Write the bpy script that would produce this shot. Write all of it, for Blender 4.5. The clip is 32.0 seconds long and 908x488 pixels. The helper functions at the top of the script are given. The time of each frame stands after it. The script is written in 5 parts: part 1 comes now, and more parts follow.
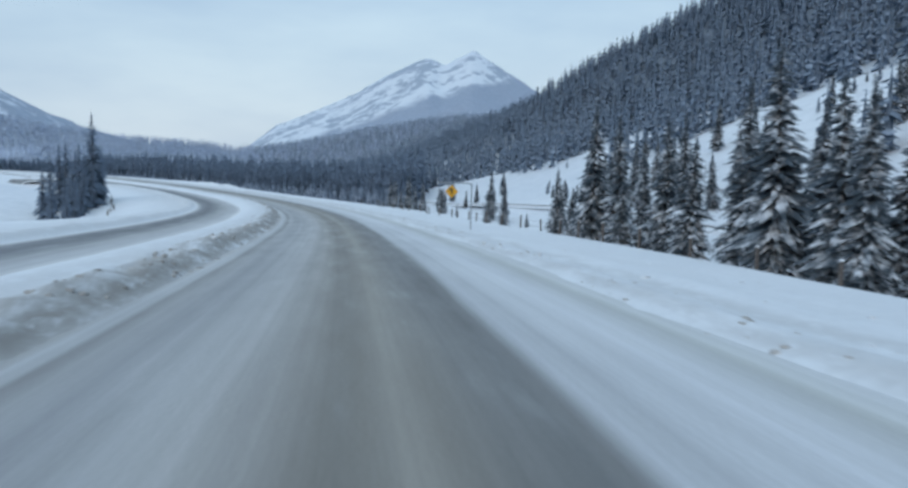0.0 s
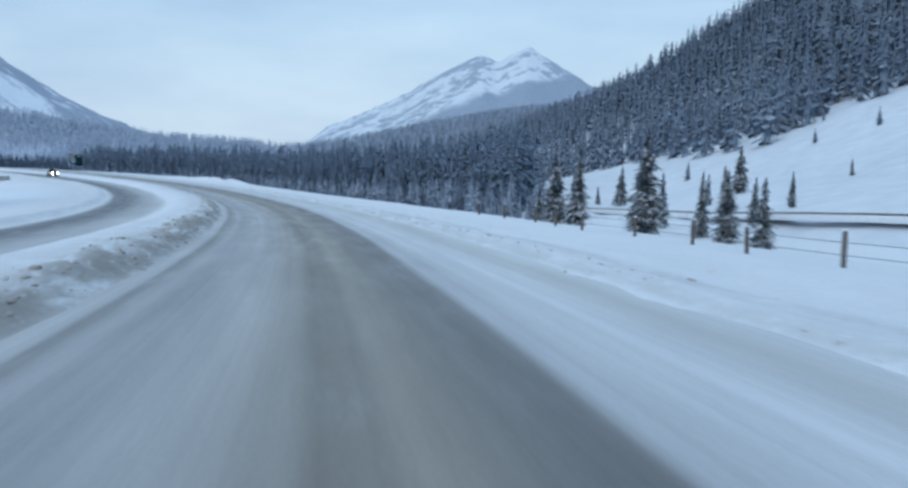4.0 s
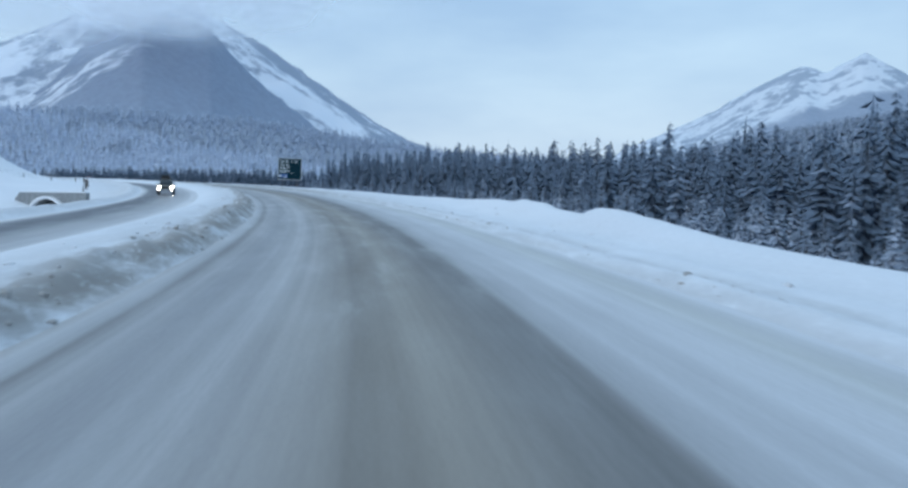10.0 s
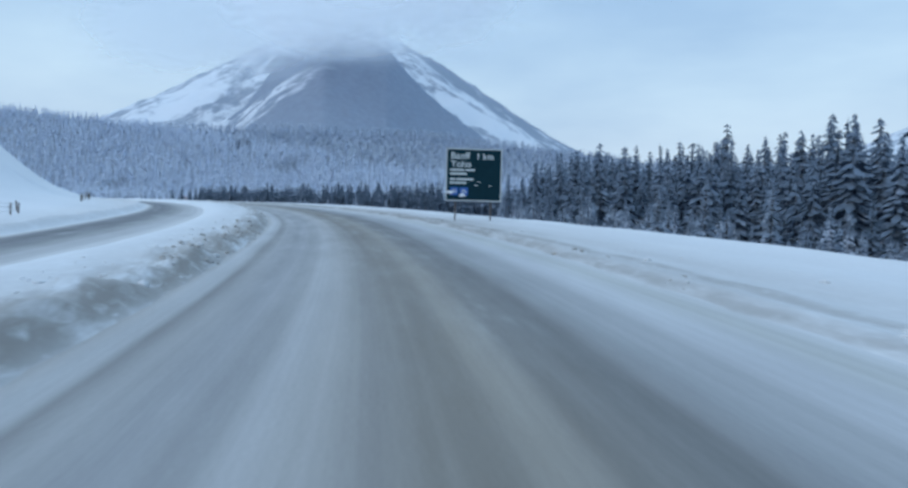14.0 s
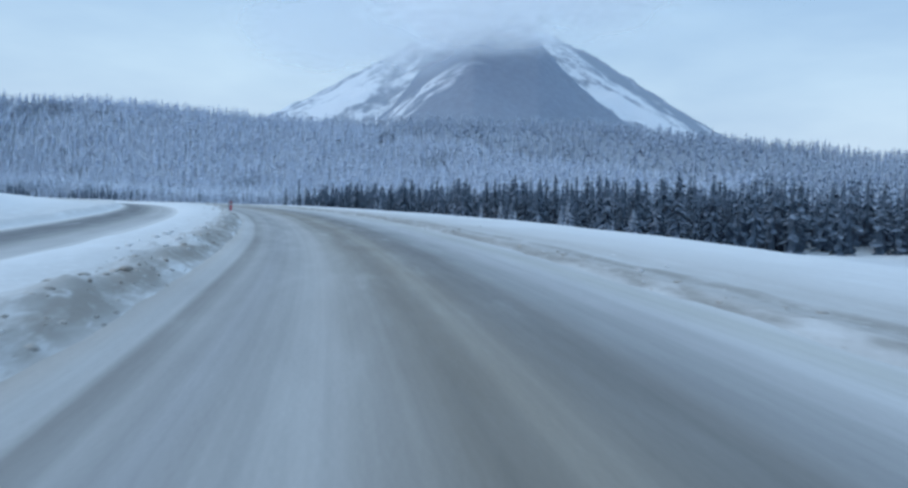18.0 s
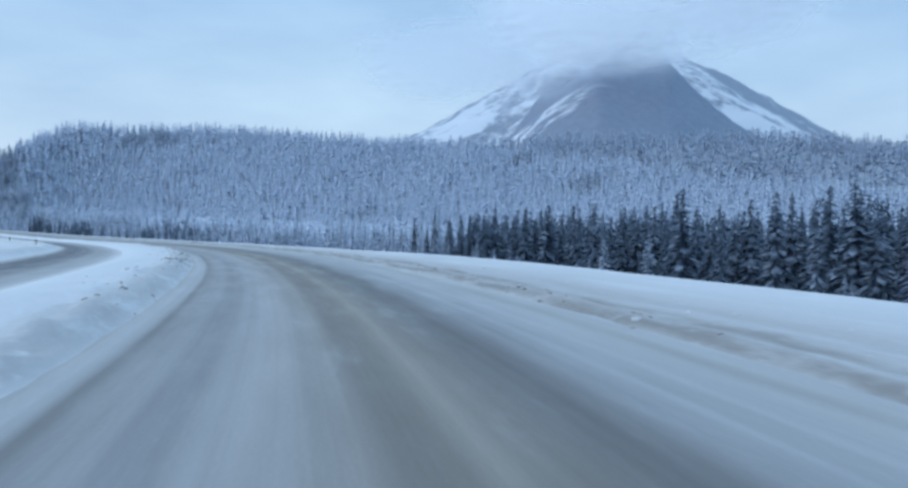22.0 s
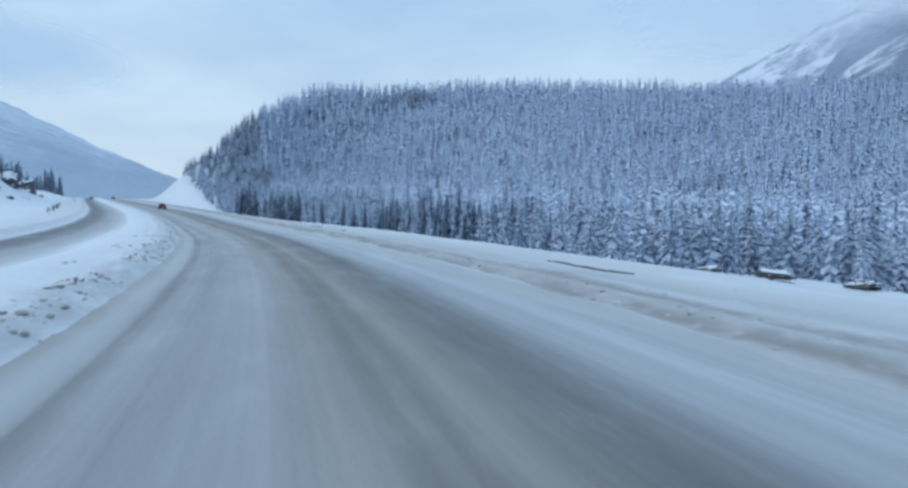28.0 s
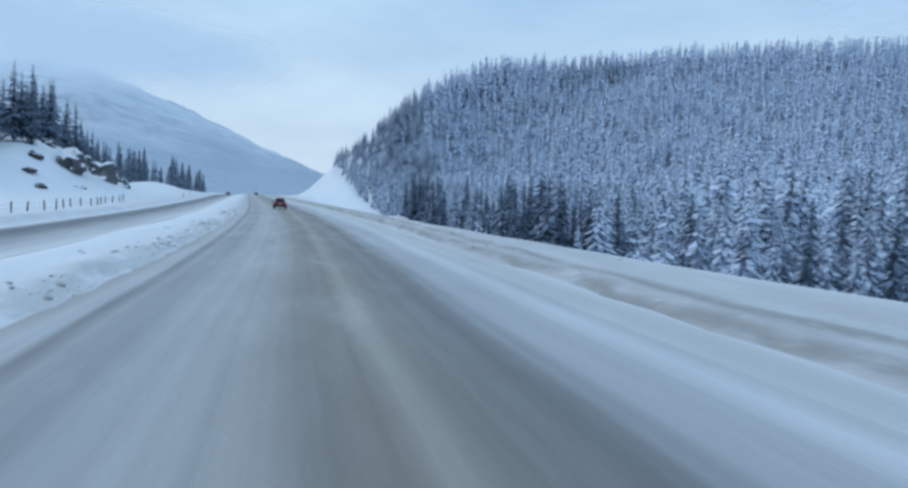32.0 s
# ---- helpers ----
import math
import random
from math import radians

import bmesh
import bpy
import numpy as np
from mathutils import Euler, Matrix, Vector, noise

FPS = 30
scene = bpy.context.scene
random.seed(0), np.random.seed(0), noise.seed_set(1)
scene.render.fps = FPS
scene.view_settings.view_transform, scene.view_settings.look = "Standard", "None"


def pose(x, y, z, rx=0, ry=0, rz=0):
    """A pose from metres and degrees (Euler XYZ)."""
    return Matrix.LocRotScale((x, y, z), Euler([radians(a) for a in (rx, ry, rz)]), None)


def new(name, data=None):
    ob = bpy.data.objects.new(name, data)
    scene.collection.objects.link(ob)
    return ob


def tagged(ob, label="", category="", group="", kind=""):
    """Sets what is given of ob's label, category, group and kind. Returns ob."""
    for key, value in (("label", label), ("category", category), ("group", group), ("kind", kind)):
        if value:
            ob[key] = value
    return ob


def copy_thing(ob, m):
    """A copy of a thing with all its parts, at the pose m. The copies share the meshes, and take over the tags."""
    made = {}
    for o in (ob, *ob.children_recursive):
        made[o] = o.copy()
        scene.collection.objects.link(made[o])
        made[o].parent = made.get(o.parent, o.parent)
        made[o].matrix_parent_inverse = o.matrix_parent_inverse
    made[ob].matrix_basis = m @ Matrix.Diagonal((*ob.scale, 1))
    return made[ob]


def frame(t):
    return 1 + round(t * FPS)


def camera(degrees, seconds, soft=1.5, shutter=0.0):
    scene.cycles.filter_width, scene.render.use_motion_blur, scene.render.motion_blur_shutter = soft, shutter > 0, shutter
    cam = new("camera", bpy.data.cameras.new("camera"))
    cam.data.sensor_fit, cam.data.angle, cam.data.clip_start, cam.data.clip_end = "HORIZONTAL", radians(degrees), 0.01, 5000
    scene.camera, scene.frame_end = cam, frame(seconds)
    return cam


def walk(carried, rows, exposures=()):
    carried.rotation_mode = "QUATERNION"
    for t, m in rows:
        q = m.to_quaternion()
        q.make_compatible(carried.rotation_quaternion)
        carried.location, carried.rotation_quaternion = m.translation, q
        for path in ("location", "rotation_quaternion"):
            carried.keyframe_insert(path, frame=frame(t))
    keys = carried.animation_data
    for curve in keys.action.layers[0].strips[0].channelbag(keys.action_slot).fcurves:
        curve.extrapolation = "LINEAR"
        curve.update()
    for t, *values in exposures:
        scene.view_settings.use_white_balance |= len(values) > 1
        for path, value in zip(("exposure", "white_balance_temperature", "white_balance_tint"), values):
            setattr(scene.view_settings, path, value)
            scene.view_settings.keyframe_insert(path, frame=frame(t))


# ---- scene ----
from collections import namedtuple

# ================= camera and its walk =================
PATH = [
    (0, 0, 0, 2.5, 0.01, -4.59, -1.48),
    (0.5, -1.74, 12.38, 2.21, 0.05, -4.68, -1.34),
    (1, -3.59, 24.74, 1.91, 0.29, -4.66, -1.31),
    (1.5, -5.56, 37.08, 1.62, 0.74, -4.56, -1.17),
    (2, -7.67, 49.4, 1.32, 0.91, -4.41, -1.35),
    (2.5, -9.92, 61.7, 1.03, 1.47, -4.47, -1.33),
    (3.5, -14.95, 86.19, 0.52, 3.14, -4.58, -1.28),
    (4.5, -20.82, 110.49, 0.16, 5.24, -4.68, -1.22),
    (5, -24.13, 122.54, 0.03, 7.74, -4.14, -1.76),
    (5.5, -27.71, 134.52, -0.05, 10.74, -4.15, -1.38),
    (6, -31.58, 146.4, -0.12, 11.54, -4.3, -1.51),
    (6.5, -35.75, 158.19, -0.18, 12.64, -4.03, -1.48),
    (7, -40.25, 169.85, -0.22, 14.98, -4, -1.86),
    (7.5, -45.06, 181.38, -0.2, 18.28, -3.81, -2.09),
    (8, -50.21, 192.77, -0.14, 19.92, -3.77, -1.56),
    (8.5, -55.7, 204, -0.02, 20.8, -3.4, -0.92),
    (9, -61.53, 215.06, 0.15, 22.58, -3.42, -1.29),
    (9.5, -67.69, 225.94, 0.37, 24.49, -3.38, -1.91),
    (10, -74.19, 236.62, 0.62, 25.89, -3.33, -1.82),
    (10.5, -81, 247.09, 0.87, 28.14, -3.45, -1.9),
    (11, -88.13, 257.36, 1.12, 29.63, -3.14, -1.71),
    (11.5, -95.55, 267.42, 1.39, 30.57, -3.02, -1.35),
    (12, -103.27, 277.25, 1.68, 32.47, -2.72, -1.85),
    (12.5, -111.25, 286.87, 1.97, 35.02, -2.77, -1.6),
    (13, -119.5, 296.26, 2.28, 36.31, -2.71, -1.86),
    (13.5, -128, 305.43, 2.61, 37.74, -2.45, -1.58),
    (14.5, -145.72, 323.06, 3.27, 40.15, -2.64, -1.57),
    (15.5, -164.38, 339.69, 3.89, 42.66, -2.84, -1.56),
    (16, -174.06, 347.6, 4.17, 44.27, -2.46, -1.1),
    (16.5, -183.95, 355.24, 4.44, 46, -2.51, -1.52),
    (17, -194.06, 362.59, 4.69, 47.75, -2.39, -1.86),
    (17.5, -204.38, 369.65, 4.92, 49.17, -2.78, -1.57),
    (18, -214.89, 376.41, 5.14, 50.14, -2.76, -1.64),
    (18.5, -225.59, 382.87, 5.36, 51, -2.45, -1.41),
    (19, -236.48, 389.02, 5.57, 50.65, -2.49, -1.8),
    (19.5, -247.53, 394.86, 5.77, 51.32, -1.76, -0.22),
    (20, -258.73, 400.4, 5.94, 53.15, -1.29, 0.23),
    (20.5, -270.08, 405.63, 6.1, 54.77, -0.4, -0.82),
    (21, -281.56, 410.58, 6.24, 56.9, 0.34, -1.83),
    (21.5, -293.17, 415.22, 6.36, 58.05, -0.49, -0.38),
    (22, -304.89, 419.56, 6.47, 58.86, -0.53, -0.93),
    (22.5, -316.72, 423.59, 6.58, 60.19, -0.77, -0.98),
    (23, -328.66, 427.3, 6.68, 61.66, -1.16, -1.51),
    (23.5, -340.69, 430.67, 6.75, 63.73, -1.23, -1.27),
    (24, -352.82, 433.7, 6.79, 65.78, -1.38, -1.39),
    (24.5, -365.03, 436.37, 6.81, 67.13, -1.64, -2.37),
    (25, -377.32, 438.67, 6.8, 69.75, -2.05, -1.93),
    (25.5, -389.67, 440.61, 6.77, 71.04, -2.04, -1.97),
    (26.5, -414.51, 443.37, 6.67, 73.33, -2.19, -1.68),
    (27.5, -439.47, 444.67, 6.59, 75.49, -2.35, -1.39),
    (28, -451.97, 444.8, 6.56, 77.35, -2.34, -1.28),
    (28.5, -464.47, 444.59, 6.53, 78.42, -2.39, -1.11),
    (29, -476.96, 444.07, 6.52, 79.17, -2.4, -1.1),
    (29.5, -489.43, 443.24, 6.51, 79.84, -2.68, -1.04),
    (30, -501.88, 442.14, 6.51, 80.75, -2.1, -1.13),
    (30.5, -514.31, 440.78, 6.5, 82.6, -2.4, -1.22),
    (31, -526.71, 439.19, 6.52, 84.07, -2.34, -1.52),
    (31.5, -539.08, 437.4, 6.58, 86.78, -2.56, -2.29),
    (32, -551.42, 435.42, 6.67, 88.53, -2.63, -2),
]
cam = camera(62.7, 32.0, soft=2.8, shutter=0.22)
walk(cam, [(t, pose(x, y, z, 90 + p, r, yw)) for t, x, y, z, yw, p, r in PATH],
     [(0.0, 0.03, 7050, 11), (2.5, 0.03, 7000, 11), (4.5, 0.05, 6500, 10), (19.5, 0.05, 6500, 10), (21.0, 0.05, 6330, 10), (25.0, 0.05, 6400, 10), (28.0, 0.05, 6500, 10), (32.0, 0.05, 6500, 10)])

# ================= world and sun =================
SUN_EL, SUN_AZ = 34.0, 200.0
world = bpy.data.worlds.new("overcast_sky")
scene.world = world
world.use_nodes = True
wt = world.node_tree
wt.nodes.clear()


def wnode(kind, **kw):
    n = wt.nodes.new(kind)
    for k, v in kw.items():
        n.inputs[k].default_value = v
    return n


w_out = wnode("ShaderNodeOutputWorld")
w_bg = wnode("ShaderNodeBackground", Strength=1.06)
w_sky = wt.nodes.new("ShaderNodeTexSky")
w_sky.sky_type, w_sky.sun_disc = "NISHITA", False
w_sky.sun_elevation, w_sky.sun_rotation = radians(SUN_EL), radians(SUN_AZ)
w_sky.dust_density, w_sky.air_density = 3.0, 1.2
w_scale = wt.nodes.new("ShaderNodeVectorMath")
w_scale.operation = "SCALE"
w_scale.inputs["Scale"].default_value = 0.08
w_co = wt.nodes.new("ShaderNodeTexCoord")
w_sep = wt.nodes.new("ShaderNodeSeparateXYZ")
w_ramp = wt.nodes.new("ShaderNodeValToRGB")
els = w_ramp.color_ramp.elements
els[0].position, els[0].color = 0.0, (0.575, 0.72, 0.885, 1)
els[1].position, els[1].color = 0.9, (0.48, 0.73, 1.02, 1)
e = els.new(0.16); e.color = (0.485, 0.68, 0.89, 1)
e = els.new(0.30); e.color = (0.40, 0.62, 0.88, 1)
e = els.new(0.50); e.color = (0.445, 0.68, 0.96, 1)
w_map = wt.nodes.new("ShaderNodeMapping")
w_map.inputs["Scale"].default_value = (1.0, 1.0, 3.4)
w_noise = wnode("ShaderNodeTexNoise", Scale=2.1, Detail=5.0, Roughness=0.55)
w_cr = wt.nodes.new("ShaderNodeValToRGB")
w_cr.color_ramp.elements[0].position, w_cr.color_ramp.elements[0].color = 0.36, (0.87, 0.89, 0.92, 1)
w_cr.color_ramp.elements[1].position, w_cr.color_ramp.elements[1].color = 0.68, (1.14, 1.10, 1.04, 1)
w_mul = wt.nodes.new("ShaderNodeMix")
w_mul.data_type, w_mul.blend_type = "RGBA", "MULTIPLY"
w_mul.inputs["Factor"].default_value = 1.0
w_mix = wt.nodes.new("ShaderNodeMix")
w_mix.data_type = "RGBA"
w_mix.inputs["Factor"].default_value = 0.9
L = wt.links.new
L(w_co.outputs["Generated"], w_sep.inputs[0])
L(w_sep.outputs["Z"], w_ramp.inputs[0])
L(w_co.outputs["Generated"], w_map.inputs[0])
L(w_map.outputs[0], w_noise.inputs["Vector"])
L(w_noise.outputs["Fac"], w_cr.inputs[0])
L(w_ramp.outputs[0], w_mul.inputs[6])
L(w_cr.outputs[0], w_mul.inputs[7])
L(w_sky.outputs[0], w_scale.inputs[0])
L(w_scale.outputs[0], w_mix.inputs[6])
L(w_mul.outputs[2], w_mix.inputs[7])
L(w_mix.outputs[2], w_bg.inputs["Color"])
L(w_bg.outputs[0], w_out.inputs["Surface"])

sun = new("sun", bpy.data.lights.new("sun", "SUN"))
sun.data.energy, sun.data.angle, sun.data.color = 0.5, radians(25), (1.0, 0.96, 0.9)
sun.matrix_world = pose(0, 0, 500, 90 - SUN_EL, 0, 180 - SUN_AZ)

# ================= materials =================


class Mat:
    """A small builder for node materials."""

    def __init__(self, name, rough=0.6, metal=0.0):
        self.m = bpy.data.materials.new(name)
        self.m.use_nodes = True
        self.t = self.m.node_tree
        self.b = self.t.nodes["Principled BSDF"]
        self.b.inputs["Roughness"].default_value = rough
        self.b.inputs["Metallic"].default_value = metal

    def n(self, kind, **kw):
        nd = self.t.nodes.new(kind)
        for k, v in kw.items():
            nd.inputs[k].default_value = v
        return nd

    def l(self, a, b):
        self.t.links.new(a, b)

    def coord(self, out="Object", scale=(1, 1, 1)):
        c = self.n("ShaderNodeTexCoord")
        mp = self.n("ShaderNodeMapping")
        mp.inputs["Scale"].default_value = scale
        self.l(c.outputs[out], mp.inputs[0])
        return mp.outputs[0]

    def noise(self, vec, scale, detail=4.0, rough=0.55, dist=0.0):
        nd = self.n("ShaderNodeTexNoise", Scale=scale, Detail=detail, Roughness=rough, Distortion=dist)
        self.l(vec, nd.inputs["Vector"])
        return nd.outputs["Fac"]

    def ramp(self, fac, stops, interp="LINEAR"):
        r = self.n("ShaderNodeValToRGB")
        r.color_ramp.interpolation = interp
        el = r.color_ramp.elements
        while len(el) < len(stops):
            el.new(0.5)
        for i, (p, c) in enumerate(stops):
            el[i].position = p
            el[i].color = (*c, 1) if len(c) == 3 else c
        self.l(fac, r.inputs[0])
        return r.outputs[0]

    def mix(self, fac, a, b, blend="MIX"):
        x = self.n("ShaderNodeMix")
        x.data_type, x.blend_type = "RGBA", blend
        for sock, v in ((x.inputs["Factor"], fac), (x.inputs[6], a), (x.inputs[7], b)):
            if hasattr(v, "is_linked"):
                self.l(v, sock)
            elif isinstance(v, (int, float)):
                sock.default_value = v
            else:
                sock.default_value = (*v, 1)
        return x.outputs[2]

    def math(self, op, a, b=0.0, c=0.0, clamp=False):
        x = self.n("ShaderNodeMath")
        x.operation, x.use_clamp = op, clamp
        for sock, v in zip(x.inputs, (a, b, c)):
            if hasattr(v, "is_linked"):
                self.l(v, sock)
            else:
                sock.default_value = v
        return x.outputs[0]

    def span(self, v, lo, hi):
        """0 at lo, 1 at hi."""
        x = self.n("ShaderNodeMapRange")
        x.interpolation_type = "SMOOTHSTEP"
        self.l(v, x.inputs[0])
        x.inputs[1].default_value, x.inputs[2].default_value = lo, hi
        return x.outputs[0]

    def color(self, v):
        if hasattr(v, "is_linked"):
            self.l(v, self.b.inputs["Base Color"])
        else:
            self.b.inputs["Base Color"].default_value = (*v, 1)
        return self

    def bump(self, h, strength=0.3, dist=0.05):
        bp = self.n("ShaderNodeBump", Strength=strength, Distance=dist)
        self.l(h, bp.inputs["Height"])
        self.l(bp.outputs[0], self.b.inputs["Normal"])
        return self


def plain(name, col, rough=0.6, metal=0.0, var=0.12, scale=3.0, emit=0.0):
    """A nearly plain surface with slight variation."""
    k = Mat(name, rough, metal)
    nz = k.noise(k.coord(), scale)
    a = tuple(c * (1 - var) for c in col)
    b = tuple(min(1, c * (1 + var)) for c in col)
    k.color(k.ramp(nz, [(0.3, a), (0.7, b)]))
    if emit:
        k.b.inputs["Emission Color"].default_value = (*col, 1)
        k.b.inputs["Emission Strength"].default_value = emit
    return k.m


SNOW = (0.80, 0.82, 0.85)
SLUSH = (0.285, 0.262, 0.238)


def uv_split(k):
    c = k.n("ShaderNodeUVMap")
    c.uv_map = "road"
    sp = k.n("ShaderNodeSeparateXYZ")
    k.l(c.outputs[0], sp.inputs[0])
    return c.outputs[0], sp.outputs["X"], sp.outputs["Y"]


def scaled(k, vec, sc):
    mp = k.n("ShaderNodeMapping")
    mp.inputs["Scale"].default_value = sc
    k.l(vec, mp.inputs[0])
    return mp.outputs[0]


def road_material(name, lanes, lo, hi, tint, later=None, when=()):
    """Worn winter road: bands along the lanes (offset in metres, colour), with streaks along the way.
    later: the bands of a dirtier stretch; when: where it begins and ends."""
    k = Mat(name, 0.5)
    uv, u, s = uv_split(k)
    wob = k.noise(scaled(k, uv, (0.05, 0.012, 1)), 1.0, 2.0)
    uu = k.math("ADD", u, k.math("MULTIPLY", k.math("SUBTRACT", wob, 0.5), 0.8))
    fine_w = k.noise(scaled(k, uv, (3.0, 0.09, 1)), 1.0, 4.0)
    uu = k.math("ADD", uu, k.math("MULTIPLY", k.math("SUBTRACT", fine_w, 0.5), 0.22))
    f = k.math("DIVIDE", k.math("SUBTRACT", uu, lo), hi - lo)
    base = k.ramp(f, [((p - lo) / (hi - lo), c) for p, c in lanes])
    if later:
        dirty = k.ramp(f, [((p - lo) / (hi - lo), c) for p, c in later])
        w = k.math("MULTIPLY", k.span(s, when[0], when[1]), k.math("ADD", 0.55, k.math("MULTIPLY", k.span(s, when[3], when[2]), 0.45)))
        base = k.mix(w, base, dirty)
    st = k.noise(scaled(k, uv, (2.6, 0.02, 1)), 1.0, 5.0, 0.65)
    base = k.mix(1.0, base, k.ramp(st, [(0.25, (0.94, 0.94, 0.945)), (0.5, (1, 1, 1)), (0.75, (1.06, 1.06, 1.065))]), "MULTIPLY")
    pt = k.noise(scaled(k, uv, (0.5, 0.06, 1)), 1.0, 5.0, 0.6)
    base = k.mix(1.0, base, k.ramp(pt, [(0.3, (0.90, 0.90, 0.91)), (0.7, (1.10, 1.10, 1.10))]), "MULTIPLY")
    tr = k.noise(scaled(k, uv, (1.7, 0.004, 1)), 1.0, 3.0, 0.6)
    base = k.mix(1.0, base, k.ramp(tr, [(0.34, (0.89, 0.89, 0.895)), (0.5, (1, 1, 1)), (0.66, (1.12, 1.12, 1.13))]), "MULTIPLY")
    ice = k.noise(scaled(k, uv, (0.9, 0.16, 1)), 1.0, 4.0, 0.6)
    base = k.mix(k.math("MULTIPLY", k.span(ice, 0.58, 0.76), 0.18), base, (0.52, 0.54, 0.57))
    gr = k.noise(scaled(k, uv, (1, 1, 1)), 14.0, 3.0)
    base = k.mix(1.0, base, k.ramp(gr, [(0.3, (0.92, 0.92, 0.92)), (0.7, (1.08, 1.08, 1.08))]), "MULTIPLY")
    base = k.mix(1.0, base, tint, "MULTIPLY")
    k.color(base)
    k.l(k.ramp(ice, [(0.3, (0.62,) * 3), (0.7, (0.40,) * 3)]), k.b.inputs["Roughness"])
    k.b.inputs["Specular IOR Level"].default_value = 0.35
    k.bump(k.math("ADD", k.math("MULTIPLY", st, 0.6), k.math("MULTIPLY", gr, 0.4)), 0.25, 0.03)
    return k.m


LANES_LEFT = [(-5.2, (0.42, 0.42, 0.425)), (-4.75, (0.47, 0.50, 0.54)), (-4.5, (0.42, 0.445, 0.48)), (-4.3, (0.23, 0.235, 0.245)), (-3.9, (0.36, 0.375, 0.40)), (-3.2, (0.315, 0.33, 0.36)), (-2.5, (0.35, 0.365, 0.39)),
              (-2.0, (0.415, 0.43, 0.455)), (-1.3, (0.365, 0.37, 0.38)), (-0.6, (0.305, 0.30, 0.295)), (-0.1, (0.225, 0.215, 0.20)), (0.45, (0.23, 0.218, 0.20)), (0.8, (0.295, 0.282, 0.26)),
              (1.25, (0.262, 0.252, 0.235)), (1.9, (0.195, 0.195, 0.195)), (2.55, (0.172, 0.176, 0.182))]
WARM = (0.95, 0.905, 0.85)


def snowy(v, blue=1.0):
    """A packed-snow grey, free of the road's brown."""
    return tuple(v * b / c for b, c in zip((0.985, 1.0, 1.0 + 0.03 * blue), WARM))


MAIN_LANES = LANES_LEFT + [(2.85, (0.21, 0.215, 0.222)), (3.1, snowy(0.43)), (4.0, snowy(0.56)), (5.4, snowy(0.60)), (6.3, snowy(0.52, -1)), (7.4, snowy(0.60))]
DIRTY_LANES = LANES_LEFT + [(2.9, (0.20, 0.205, 0.213)), (3.5, snowy(0.275)), (4.3, snowy(0.35)), (5.4, snowy(0.46)), (6.4, snowy(0.45, -1)), (7.4, snowy(0.55))]
OPP_LANES = [(-19.0, SNOW), (-17.6, (0.60, 0.61, 0.63)), (-16.8, (0.17, 0.175, 0.19)), (-15.6, (0.12, 0.125, 0.14)), (-14.4, (0.19, 0.195, 0.21)),
             (-13.2, (0.34, 0.345, 0.36)), (-12.0, (0.42, 0.43, 0.45)), (-10.8, (0.60, 0.61, 0.63)), (-10.2, SNOW)]
m_road = road_material("winter_road", MAIN_LANES, -5.2, 7.4, WARM, later=DIRTY_LANES, when=(150, 430, 660, 770))
m_opp = road_material("winter_road_opposite", OPP_LANES, -19.0, -10.2, (1.0, 0.98, 0.95))


